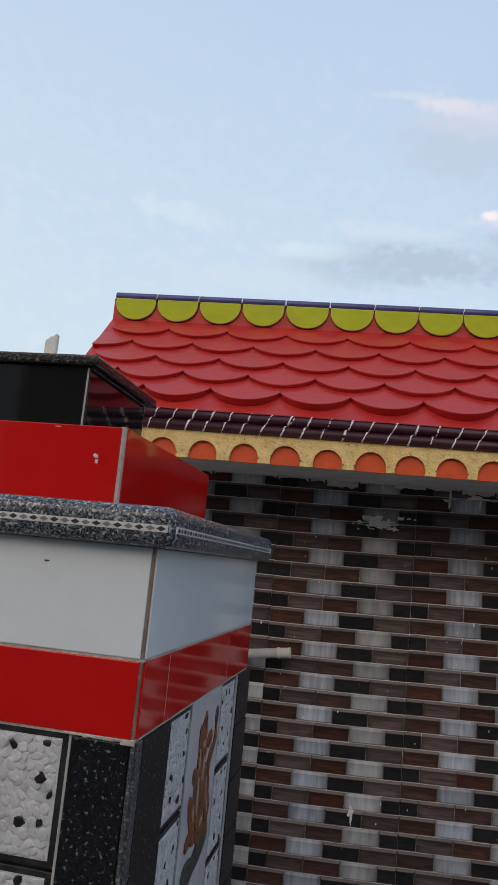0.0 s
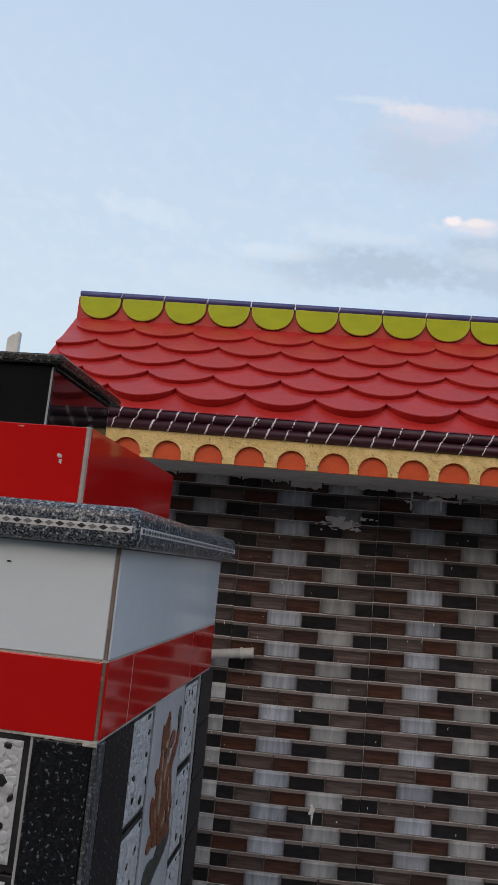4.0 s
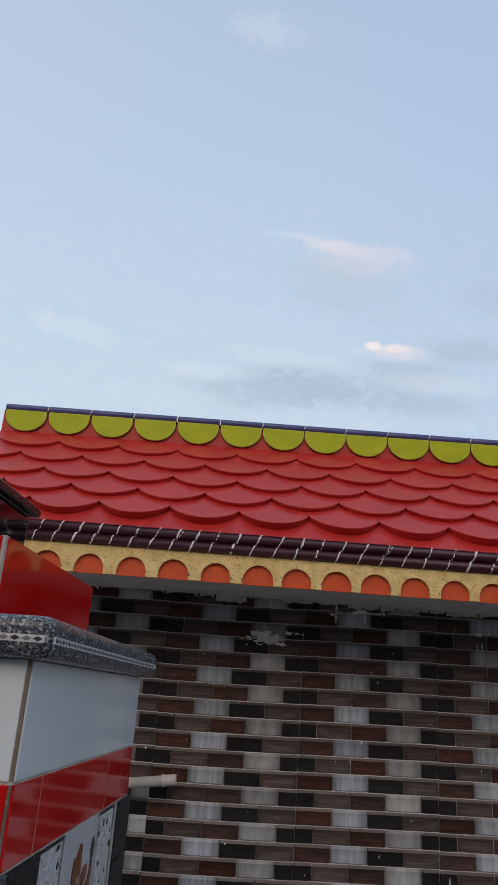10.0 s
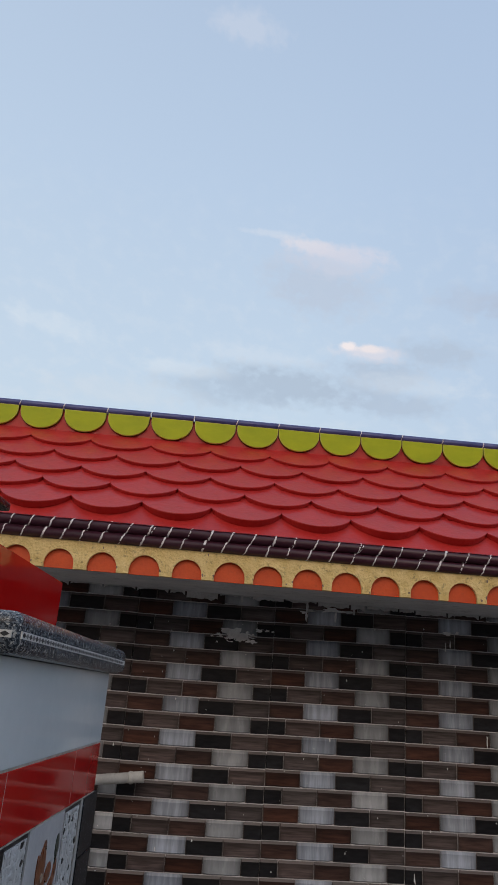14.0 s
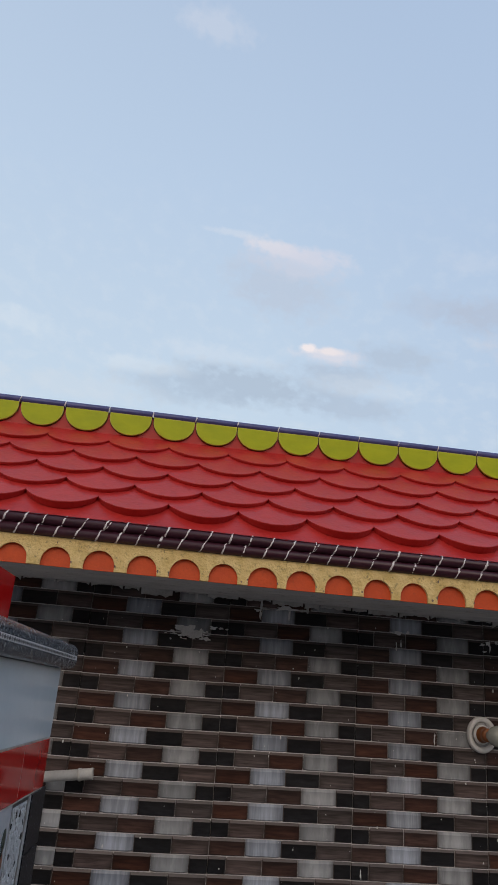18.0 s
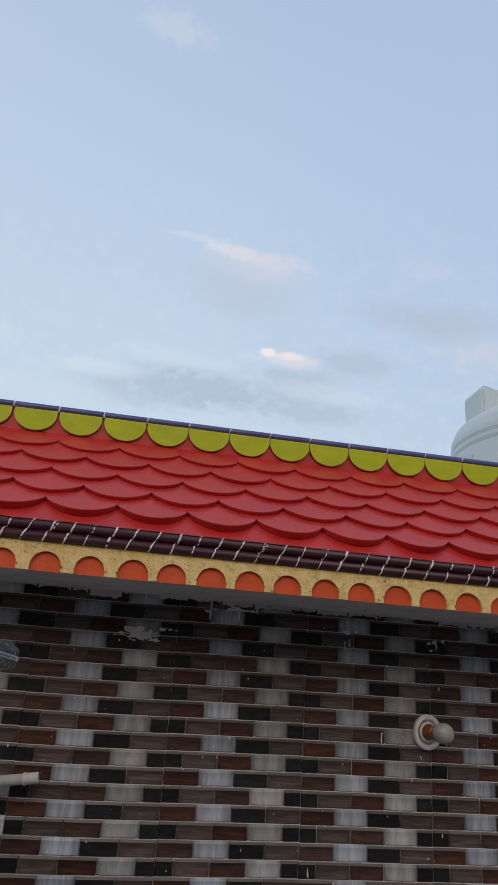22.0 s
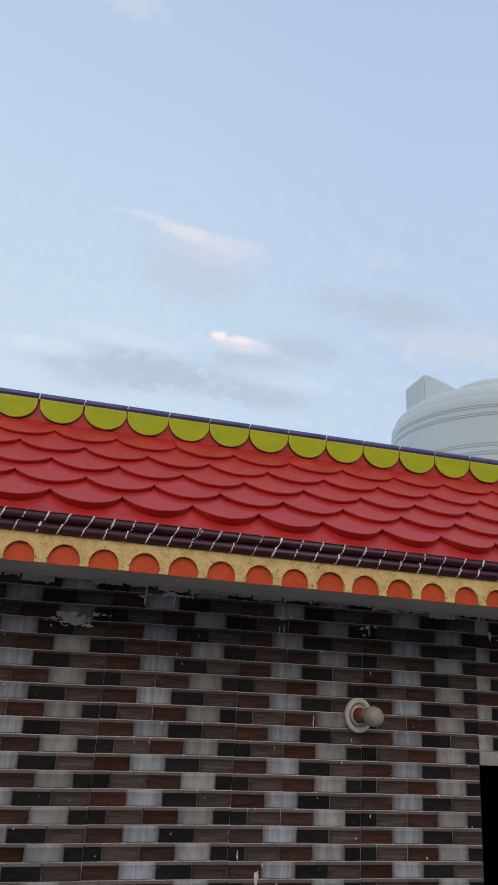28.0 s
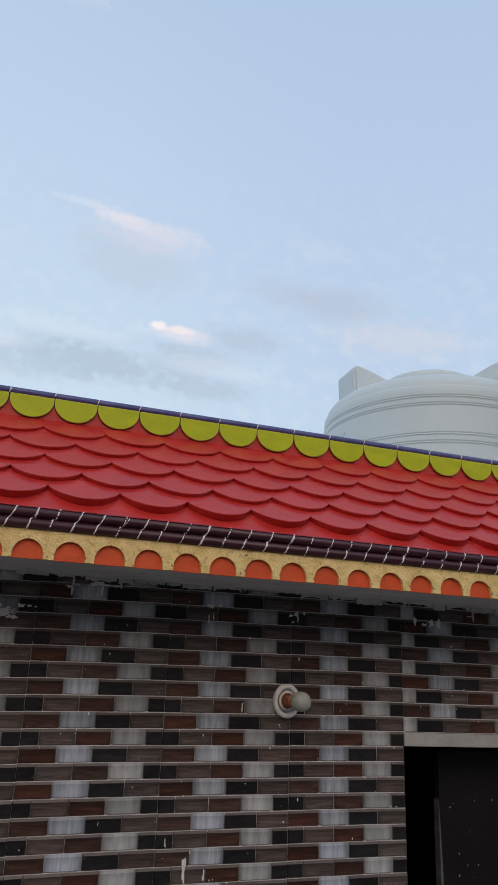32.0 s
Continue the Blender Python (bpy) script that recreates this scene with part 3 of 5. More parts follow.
def scale_mesh(name, u0=0.0, seed=0, rise=0.20, sag=SAG):
    """One moulded scale: flush under the row above, a flat tread, and a curved lower lip with a crisp edge."""
    rng = random.Random(seed)
    b = bmesh.new()
    nu, nv = 22, 4
    wob = [rng.uniform(-1, 1) for _ in range(5)]
    top = -0.062
    cols = []
    for i in range(nu + 1):
        f = i / nu
        u = u0 + (1 - u0) * (f - 0.11 * math.sin(2 * math.pi * f))
        x = (u - 0.5) * PITCH * 1.014
        arc = 1 - (2 * u - 1) ** 2
        lip = sag * (0.50 * arc + 0.50 * math.sqrt(max(arc, 0))) + 0.0012 * wob[0] * math.sin(6 * u + wob[1]) + 0.0006 * noise.noise((u * 14, seed * 3.1, 0))
        col = []
        for j in range(nv + 1):
            sl = top + (lip - top) * j / nv
            h = rise * 0.112 * max((sl - top) / 0.133, 0) ** 1.05 * (1 + 0.05 * wob[2]) + 0.0007 * noise.noise((x * 40, sl * 40, seed * 1.7)) * (j > 0)
            col.append(b.verts.new((x, sl, h)))
        h = col[-1].co.z
        col.append(b.verts.new((x, lip + 0.0014, h - 0.0016)))
        col.append(b.verts.new((x, lip + 0.0006, h * 0.45)))
        col.append(b.verts.new((x, lip - 0.0015, -0.004)))
        cols.append(col)
    for a, c in zip(cols, cols[1:]):
        for j in range(len(a) - 1):
            f = b.faces.new((a[j], a[j + 1], c[j + 1], c[j]))
            f.smooth = j < nv
    for col in (cols[0], cols[-1]):
        base = b.verts.new((col[0].co.x, col[0].co.y, -0.004))
        b.faces.new([*col, base])
    bmesh.ops.recalc_face_normals(b, faces=b.faces)
    for e in b.edges:
        if len(e.link_faces) == 2 and e.calc_face_angle(0) > 0.5:
            e.smooth = False
    return mesh_of(b, name, "red_scale")


LIFTS = ((0.125, 0.072), (0.135, 0.074), (0.145, 0.076), (0.155, 0.080), (0.175, 0.088))
whole = [[scale_mesh("scale", 0.0, k + 7 * j, lift, sag) for k in range(5)] for j, (lift, sag) in enumerate(LIFTS)]
half = [scale_mesh("scale", 0.42, 50 + j, lift, sag) for j, (lift, sag) in enumerate(LIFTS)]
rng = random.Random(5)
# height of the tips of each row, and where its first whole scale begins
for k_row, (z_row, x_row, closer) in enumerate(((3.040, -0.688, 0.0005), (2.966, -0.578, 0.0006), (2.892, -0.678, 0.0008), (2.820, -0.5615, 0.0010), (2.748, -0.6625, 0.0012))):
    n = 0
    while x_row + n * PITCH < R1 - 0.2:
        at = on_slope(x_row + (n + 0.5) * PITCH - closer * min(max(0, n - 5.5), 7) ** 2, z_row) @ pose(rng.uniform(-0.001, 0.001), rng.uniform(-0.0015, 0.0015), rng.uniform(-0.0008, 0.0008), 0, 0, rng.uniform(-0.4, 0.4))
        part("scale", whole[k_row][rng.randrange(5)], None, canopy, at=at)
        n += 1
    if x_row > -0.62:
        part("scale", half[k_row], None, canopy, "half scale at the roof's end", at=on_slope(x_row - 0.5 * PITCH, z_row))


def scallop(w, drop, head, steps=18):
    """The outline of a hanging round tongue: flat above, round below."""
    pts = [(-w / 2, head), (-w / 2, 0.0)]
    for i in range(1, steps):
        a = math.pi * i / steps
        pts.append((-w / 2 * math.cos(a), -drop * math.sin(a) ** 1.0))
    return pts + [(w / 2, 0.0), (w / 2, head)]


green_b = prism(bmesh.new(), scallop(0.1535, 0.066, 0.016)[::-1], -0.012, 0.003)
bmesh.ops.bevel(green_b, geom=[e for e in green_b.edges if all(abs(v.co.y + 0.012) < 1e-5 for v in e.verts)], offset=0.0018, segments=1, affect="EDGES")
# bevel faces get a painted highlight along the scallop's edge
for f in green_b.faces:
    if -0.95 < f.normal.y < -0.2:
        f.material_index = 1
green_mesh = mesh_of(green_b, "green_scallop", ["green", "green_rim"])
# thin dark plate behind each scallop paints the shadow along its edge
line_mesh = mesh_of(prism(bmesh.new(), scallop(0.1560, 0.0672, 0.016)[::-1], -0.0030, 0.002), "shadow_line", "outline")


def tip_x(i):
    """Where two scallops meet; they are laid a little closer from the sixth on."""
    return -0.543 + 0.16 * (1.012 * i if i <= 5 else 5.06 + 0.978 * (i - 5))


for n in range(-1, 29):
    gx = (tip_x(n) + tip_x(n + 1)) / 2
    g = part("green_scallop", green_mesh, None, canopy, "yellow-green painted scallop" if n == -1 else "", at=pose(gx, 0.06, 3.149, 0, rng.uniform(-0.6, 0.6), 0))
    part("shadow_line", line_mesh, None, g, at=pose(gx, 0.06, 3.149))

# ridge: blue rounds, one a scallop, with pale joints
ridge_mesh = mesh_of(lathe([(0.0, -0.0792), (0.0125, -0.0792), (0.0135, -0.0775), (0.0135, 0.0775), (0.0125, 0.0792), (0.0, 0.0792)], 20), "ridge_round", "blue", True)


def mark_ribbon(b, x, cy, cz, r, a0, a1, slant, w, rng_, steps=7, keep=0.8):
    """A ragged brush stroke that lies round a tube."""
    prev = None
    for i in range(steps + 1):
        f = i / steps
        a = radians(a0 + (a1 - a0) * f)
        y, z = cy - (r + 0.0009) * math.cos(a), cz + (r + 0.0009) * math.sin(a)
        cx = x + slant * (0.5 - f) + rng_.uniform(-0.0012, 0.0012)
        ww = w * rng_.uniform(0.45, 1.15)
        cur = (b.verts.new((cx - ww / 2, y, z)), b.verts.new((cx + ww / 2, y, z)))
        if prev and rng_.random() < keep:
            b.faces.new((prev[0], prev[1], cur[1], cur[0]))
        prev = cur


ticks = bmesh.new()
for n in range(-1, 29):
    rx = (tip_x(n) + tip_x(n + 1)) / 2
    part("ridge_round", ridge_mesh, None, canopy, "blue-violet ridge round" if n == -1 else "", at=pose(rx, 0.058, 3.1755, 0, 90, 0))
    if n > -1:
        mark_ribbon(ticks, tip_x(n), 0.058, 3.1755, 0.0135, 75, -60, 0.008, 0.0042, rng, keep=0.95)
part("ridge_joint", ticks, "white_mark", canopy, "white paint ticks on the ridge", kind="stuff")

# ragged lower edge of the red coat where it runs on to the maroon
coat_edge = bmesh.new()
prev, ex = None, R0
while ex < R1:
    run = 0.0045 + 0.0035 * noise.noise((ex * 22, 3.1, 0)) + 0.003 * noise.noise((ex * 70, 8.2, 0))
    a = radians(58 - 2000 * max(run, 0) * 1.6)
    cur = (coat_edge.verts.new((ex, -0.400, 2.6615)), coat_edge.verts.new((ex, -0.4125, 2.6585)), coat_edge.verts.new((ex, -0.419 - 0.0190 * math.cos(a), 2.6400 + 0.0178 * math.sin(a))))
    if prev:
        for q in (0, 1):
            coat_edge.faces.new((prev[q], prev[q + 1], cur[q + 1], cur[q]))
    prev = cur
    ex += 0.012
bmesh.ops.solidify(coat_edge, geom=coat_edge.faces[:], thickness=0.001)
part("coat_edge", coat_edge, "red_scale", canopy, "ragged lower edge of the red paint", smooth=True)

# two maroon half rounds under the slope, crossed by white strokes
for zc in (2.6400, 2.6085):
    prof = [(-0.419 - 0.0175 * math.cos(radians(a)), zc + 0.0160 * math.sin(radians(a))) for a in range(-90, 91, 15)]
    strip(prof[::-1] + [(-0.403, zc - 0.0160), (-0.403, zc + 0.0160)], R0, R1, "half_round", "maroon", "dark maroon painted half-round moulding", smooth=True)
strokes = bmesh.new()
for i in range(-14, 46):
    # the strokes stand wider apart towards the door
    sx = 0.262 + 0.0605 * i + 0.00025 * i * i + rng.uniform(-0.004, 0.004)
    if not R0 + 0.02 < sx < 3.6:
        continue
    w = rng.uniform(0.0036, 0.0068)
    keep = rng.choice((1.0, 0.95, 0.85))
    slant = rng.uniform(0.011, 0.019)
    mark_ribbon(strokes, sx + 0.0085, -0.419, 2.6400, 0.0172, 62, -72, slant, w, rng, 10, keep)
    mark_ribbon(strokes, sx - 0.0085, -0.419, 2.6085, 0.0172, 70, -70, slant, w, rng, 10, keep)
    if rng.random() < 0.15:
        mark_ribbon(strokes, sx + rng.uniform(0.010, 0.020), -0.419, 2.6400, 0.0172, 30, -50, slant, w * 0.6, rng, 6, 0.8)
part("stroke", strokes, "white_mark", canopy, "ragged white strokes across the maroon mouldings", kind="stuff")

# cream fascia with round-headed recesses
AW, AH = 0.0435, 0.0125
F_TOP, F_LOW = 2.593, 2.512
cream = bmesh.new()


def arch_x(i):
    """The recesses stand a little closer from the fifth on."""
    return -0.216 + 0.122 * i if i <= 4 else 0.272 + 0.1137 * (i - 4)


n = -5
while arch_x(n) < 3.7:
    cx = arch_x(n) + rng.uniform(-0.0015, 0.0015)
    aw = AW * rng.uniform(0.96, 1.04)
    lo, hi = max((arch_x(n) + arch_x(n - 1)) / 2, R0), (arch_x(n) + arch_x(n + 1)) / 2
    if cx - aw < lo:
        n += 1
        continue
    pts = [(cx - aw, F_LOW)]
    for i in range(13):
        a = math.pi * (1 - i / 12)
        pts.append((cx + aw * math.cos(a), F_LOW + AH + aw * math.sin(a)))
    pts.append((cx + aw, F_LOW))
    low = [cream.verts.new((x, -0.4205, z)) for x, z in pts]
    up = [cream.verts.new((x, -0.4205, F_TOP)) for x, z in pts[1:-1]]
    c = [cream.verts.new((x, -0.4205, z)) for x, z in ((lo, F_LOW), (lo, F_TOP), (hi, F_LOW), (hi, F_TOP))]
    cream.faces.new((c[0], low[0], low[1], up[0], c[1]))
    cream.faces.new((low[-1], c[2], c[3], up[-1], low[-2]))
    for i in range(len(up) - 1):
        if (low[i + 1].co - low[i + 2].co).length > 1e-6:
            cream.faces.new((low[i + 1], low[i + 2], up[i + 1], up[i]))
    plate = bmesh.new()
    prism(plate, [(x * 1.0, z) for x, z in pts], -0.4095, -0.403)
    part("arch_inset", plate, "orange", canopy, "orange painted round-headed recess" if n == -3 else "")
    n += 1
bmesh.ops.remove_doubles(cream, verts=cream.verts, dist=0.0004)
ext = bmesh.ops.extrude_face_region(cream, geom=cream.faces[:])
bmesh.ops.translate(cream, vec=(0, 0.018, 0), verts=[v for v in ext["geom"] if isinstance(v, bmesh.types.BMVert)])
bmesh.ops.recalc_face_normals(cream, faces=cream.faces)
part("fascia", cream, "cream", canopy, "cream painted rough plaster fascia")
chips = bmesh.new()
rc = random.Random(23)
for i in range(-4, 34):
    for q in range(rc.randrange(3, 7)):
        w_, h_ = rc.uniform(0.002, 0.006), rc.uniform(0.002, 0.009)
        if rc.random() < 0.85:
            # crumbled edge round a recess and at its feet
            an = rc.choice((0, 1)) * math.pi + rc.uniform(-0.35, 0.5)
            cx_, cz_ = arch_x(i) + (AW + 0.002) * math.cos(an), F_LOW + AH + (AW + 0.002) * math.sin(abs(an)) * rc.uniform(-0.1, 0.9)
            cz_ = max(cz_, F_LOW + 0.003)
        else:
            cx_, cz_ = arch_x(i) + rc.uniform(-0.06, 0.06), rc.choice((F_LOW + rc.uniform(0.003, 0.012), F_TOP - rc.uniform(0.002, 0.02)))
        if R0 + 0.01 < cx_ < 3.6 and (abs(cx_ - arch_x(i)) > AW + 0.001 or cz_ > F_LOW + AH + AW):
            blob(chips, rc, cx_, cz_, w_, h_, -0.4211, -0.419, 8, 0.5)
part("chip", chips, "brown_grout", canopy, "dark chips in the cream plaster", kind="stuff")

# ---------------------------------------------------------------- stepped pedestal clad in tiles
PED = Matrix.Translation((-0.009, -1.658, 0)) @ pose(0, 0, 0, 0, 0, -3.4)
S, D = 0.69, 0.712
pedestal = new("stepped_pedestal")
pedestal.matrix_basis = PED
tagged(pedestal, "stepped pedestal clad in glossy red, white and black tiles", "pedestal")


def on_ped(name, b, material, label="", smooth=False, kind="", parent=None):
    return part(name, b, material, parent or pedestal, label, PED.copy(), smooth, kind)


on_ped("core", box(-S + 0.012, -0.012, 0.012, D - 0.012, 0, 2.24), "brown_grout", "rough mortar core")
on_ped("upper_core", add_box(box(-S + 0.10, -0.098, 0.098, 0.575, 2.27, 2.38), -0.48, -0.210, 0.198, 0.455, 2.38, 2.485), "pale_grout")


def ring(name, x0, x1, y0, y1, z0, z1, t, material, label, gap=0.004, cuts=(), bevel=0.0012):
    """Four sides of tiles round a square tier; cuts: joints along the right side."""
    first = True
    g = gap / 2 + 0.003
    sides = [("x", x0 + g, x1 - g, y0, y0 + t), ("x", x0 + g, x1 - g, y1 - t, y1), ("yl", y0 + g, y1 - g, x0, x0 + t)]
    edges = [y0 + g, *cuts, y1 - g]
    for a, b in zip(edges, edges[1:]):
        sides.append(("yr", a + (0.0012 if a in cuts else 0), b - (0.0012 if b in cuts else 0), x1 - t, x1))
    for kind_, a, b, c, d in sides:
        tile = box(a, b, c, d, z0, z1, bevel=bevel) if kind_ == "x" else box(c, d, a, b, z0, z1, bevel=bevel)
        on_ped(name, tile, material, label if first else "")
        first = False


ring("red_tile", -S, 0, 0, D, 2.0125, 2.0985, 0.012, "red_tile", "glossy red glazed tile", 0.006, (0.111, 0.494))
ring("white_tile", -S, 0, 0, D, 2.1015, 2.2300, 0.012, "white_tile", "glossy white glazed tile", 0.006)
ring("red_tier_tile", -S + 0.09, -0.09, 0.09, 0.583, 2.2785, 2.3880, 0.012, "red_tile", "glossy red glazed tile", 0.008)
ring("black_tier_tile", -0.49, -0.2000, 0.19, 0.463, 2.3885, 2.4968, 0.010, "black_tile", "glossy black glazed tile", 0.002)
# mortar in the corner joints
for cx, cy, z0, z1, w, mat_name in ((0, 0, 2.100, 2.230, 0.0100, "brown_grout"), (0, 0, 2.010, 2.100, 0.0125, "brown_grout"), (-0.09, 0.09, 2.278, 2.389, 0.0085, "pale_grout"), (-0.2000, 0.19, 2.389, 2.496, 0.0036, "lintel"), (-0.2000, 0.463, 2.389, 2.496, 0.004, "lintel")):
    joint = bmesh.new()
    s = 1 if cy < 0.4 else -1
    pts = [(cx - w, cy + 0.0012 * s), (cx - w * 0.3, cy + w * 0.22 * s), (cx - 0.0012, cy + w * s), (cx - w, cy + w * s)]
    lo = [joint.verts.new((x, y, z0)) for x, y in pts]
    hi = [joint.verts.new((x, y, z1)) for x, y in pts]
    for i in range(4):
        joint.faces.new((lo[i], lo[(i + 1) % 4], hi[(i + 1) % 4], hi[i]))
    joint.faces.new(lo), joint.faces.new(hi)
    bmesh.ops.recalc_face_normals(joint, faces=joint.faces)
    on_ped("corner_joint", joint, mat_name, "pale mortar joint")
# thin joints left white between the bands
for z, mat_name in ((2.0110, "pale_grout"), (2.1000, "pale_grout"), (2.4975, "lintel")):
    inset = 0.0015 if z < 2.3 else 0.2010
    back_ = D - inset if z < 2.3 else 0.461
    left_ = -S + inset if z < 2.3 else -0.489
    on_ped("bed_joint", box(left_, -inset, inset, back_, z - 0.0016, z + 0.0016), mat_name, "thin mortar bed")
# ragged mortar under the red band by the corner
ragged = bmesh.new()
rr = random.Random(3)
xx = -0.088
while xx < -0.004:
    w = rr.uniform(0.006, 0.016)
    h = 0.003 + 0.0025 * (1 + xx / 0.09) * rr.random() * 2
    add_box(ragged, xx, min(xx + w, -0.001), -0.0012, 0.002, 2.0125 - h, 2.0125, bevel=0.0008, segs=1)
    xx += w * 0.8
on_ped("mortar_lip", ragged, "pale_grout", "ragged pale mortar under the red band", kind="stuff")

# granite slab with an inlaid band of lozenges
O, Z0, Z1 = 0.026, 2.2305, 2.2785
slab = bmesh.new()


def slab_ring(inset, z, steps=6):
    """A rounded rectangle, drawn in from the slab's outline."""
    x0, x1, y0, y1 = -S - O + inset, O - inset, -O + inset, D + O - inset
    r = max(0.016 - inset, 0.003)
    out = []
    for cx, cy, a0 in ((x1 - r, y0 + r, -90), (x1 - r, y1 - r, 0), (x0 + r, y1 - r, 90), (x0 + r, y0 + r, 180)):
        for k in range(steps + 1):
            a = radians(a0 + 90 * k / steps)
            out.append(slab.verts.new((cx + r * math.cos(a), cy + r * math.sin(a), z)))
    return out


NOSE = 0.015
edge_rings = [slab_ring(0.05, Z0)] + [slab_ring(NOSE * (1 - math.sin(radians(a))), Z0 + NOSE * (1 - math.cos(radians(a)))) for a in range(0, 91, 15)]
edge_rings += [slab_ring(NOSE * (1 - math.cos(radians(a))), Z1 - NOSE * (1 - math.sin(radians(a)))) for a in range(0, 91, 15)] + [slab_ring(0.05, Z1)]
for p_, q_ in zip(edge_rings, edge_rings[1:]):
    for k in range(len(p_)):
        slab.faces.new((p_[k], p_[(k + 1) % len(p_)], q_[(k + 1) % len(q_)], q_[k]))
slab.faces.new(edge_rings[0][::-1])
slab.faces.new(edge_rings[-1])
bmesh.ops.recalc_face_normals(slab, faces=slab.faces)
slab_ob = on_ped("granite_slab", slab, "slab_stone", "blue-grey speckled granite slab with rounded edges", smooth=True)
on_ped("inlay_band", add_box(box(-S - O + 0.010, O - 0.0085, -O - 0.0006, 0.0, 2.2480, 2.2562), O - 0.01, O + 0.0006, -O + 0.0105, D + O - 0.022, 2.2480, 2.2562), "band_white", "white inlaid band", parent=slab_ob)
dark_l, grey_l = bmesh.new(), bmesh.new()
k = 0
pos = 0.0
while pos < S + 2 * O - 0.03:
    h, w = 0.0030, 0.0058
    target = dark_l if k % 2 == 0 else grey_l
    cx = O - 0.016 - pos
    prism(target, [(cx - w, 2.2521), (cx, 2.2521 - h), (cx + w, 2.2521), (cx, 2.2521 + h)], -O - 0.0011, -O)
    prism(target, [(-w, 2.2521), (0, 2.2521 - h), (w, 2.2521), (0, 2.2521 + h)], -0.0011, 0.0, Matrix.Translation((O, -O + 0.018 + pos, 0)) @ Matrix.Rotation(radians(90), 4, "Z"))
    pos += 0.0132
    k += 1
on_ped("lozenge", dark_l, "band_black", "black inlaid lozenges", kind="stuff", parent=slab_ob)
on_ped("lozenge", grey_l, "band_grey", "grey inlaid lozenges", kind="stuff", parent=slab_ob)
cap = box(-0.50, -0.184, 0.178, 0.478, 2.4982, 2.5140, bevel=0.004, segs=3)
on_ped("cap_slab", cap, "cap_stone", "thin black granite cap slab")

# lower faces: granite strips, pebble tiles and a picture tile
LOW = 0.0
on_ped("granite_strip", box(-0.0765, -0.0064, -0.0005, 0.012, LOW, 2.0085, bevel=0.002), "dark_stone", "black speckled granite strip")
on_ped("granite_strip", box(-0.012, 0.0005, 0.0300, 0.150, LOW, 2.0085, bevel=0.002), "dark_stone")
on_ped("granite_strip", box(-0.012, 0.0008, 0.0066, 0.0296, LOW, 2.0085, bevel=0.002), "worn_stone", "worn grey granite strip beside the corner")
zs = 2.0085
while zs > 1.2:
    on_ped("granite_strip", box(-0.05, 0.0005, 0.620, D + 0.034, zs - 0.098, zs, bevel=0.002), "dark_stone")
    zs -= 0.1005
on_ped("granite_strip", box(-0.05, 0.0005, 0.620, D + 0.034, LOW, zs, bevel=0.002), "dark_stone")
on_ped("granite_strip", box(-S + 0.003, -S + 0.0765, -0.0005, 0.012, LOW, 2.0085, bevel=0.002), "dark_stone")
corner = bmesh.new()
add_box(corner, -0.0062, -0.0006, 0.0006, 0.0062, LOW, 2.0085, bevel=0.0028, segs=2)
on_ped("corner_edge", corner, "worn_stone", "worn grey granite edge")
on_ped("edge_joint", box(-0.0800, -0.0768, 0.0012, 0.012, LOW, 2.0085), "lintel", "grey mortar joint")


def pebble_face(b_white, b_black, u0, u1, z0, z1, seed, place, chips=9):
    """A relief of small flat stones, mostly white, some black."""
    r = random.Random(seed)
    step = 0.0118
    cells = []
    z = z0 + step * 0.4
    row = 0
    while z < z1 - step * 0.2:
        u = u0 + step * (0.35 + 0.5 * (row % 2))
        while u < u1 - step * 0.2:
            cells.append((u + r.uniform(-0.003, 0.003), z + r.uniform(-0.003, 0.003)))
            u += step
        z += step * 0.86
        row += 1
    black, taken = set(), []
    for i in r.sample(range(len(cells)), len(cells)):
        u, z = cells[i]
        if len(black) < len(cells) * 0.065 and all((u - p) ** 2 + (z - q) ** 2 > 0.022 ** 2 for p, q in taken):
            black.add(i)
            taken.append((u, z))
    for i, (u, z) in enumerate(cells):
        dark = i in black
        b = b_black if dark else b_white
        n_ = 7
        a0, sz = r.uniform(0, 6.28), step * (0.56 if dark else 0.74) * r.uniform(0.8, 1.15)
        long_, turn = r.uniform(0.62, 1.0), r.uniform(0, 3.14)
        lean = (r.uniform(-1, 1), r.uniform(-1, 1))
        rings_ = []
        for f_, h in ((1.0, 0.0), (0.88, 0.0008), (0.5, 0.0010)):
            ring_ = []
            for k_ in range(n_):
                a = a0 + 6.283 * k_ / n_
                rad = sz * f_ * (1 + 0.55 * noise.noise((math.cos(a) + i * 3.3, math.sin(a) + seed, 0.5)))
                du, dz = rad * math.cos(a), rad * long_ * math.sin(a)
                du, dz = du * math.cos(turn) - dz * math.sin(turn), du * math.sin(turn) + dz * math.cos(turn)
                hh = h * (1 + 1.0 * (lean[0] * du + lean[1] * dz) / sz)
                ring_.append(b.verts.new(place(min(max(u + du, u0), u1), min(max(z + dz, z0), z1), hh + (0.0006 if dark else 0))))
            rings_.append(ring_)
        for p_, q_ in zip(rings_, rings_[1:]):
            for k_ in range(n_):
                f = b.faces.new((p_[k_], p_[(k_ + 1) % n_], q_[(k_ + 1) % n_], q_[k_]))
                f.smooth = p_ is rings_[1]
        b.faces.new(rings_[-1]).smooth = True


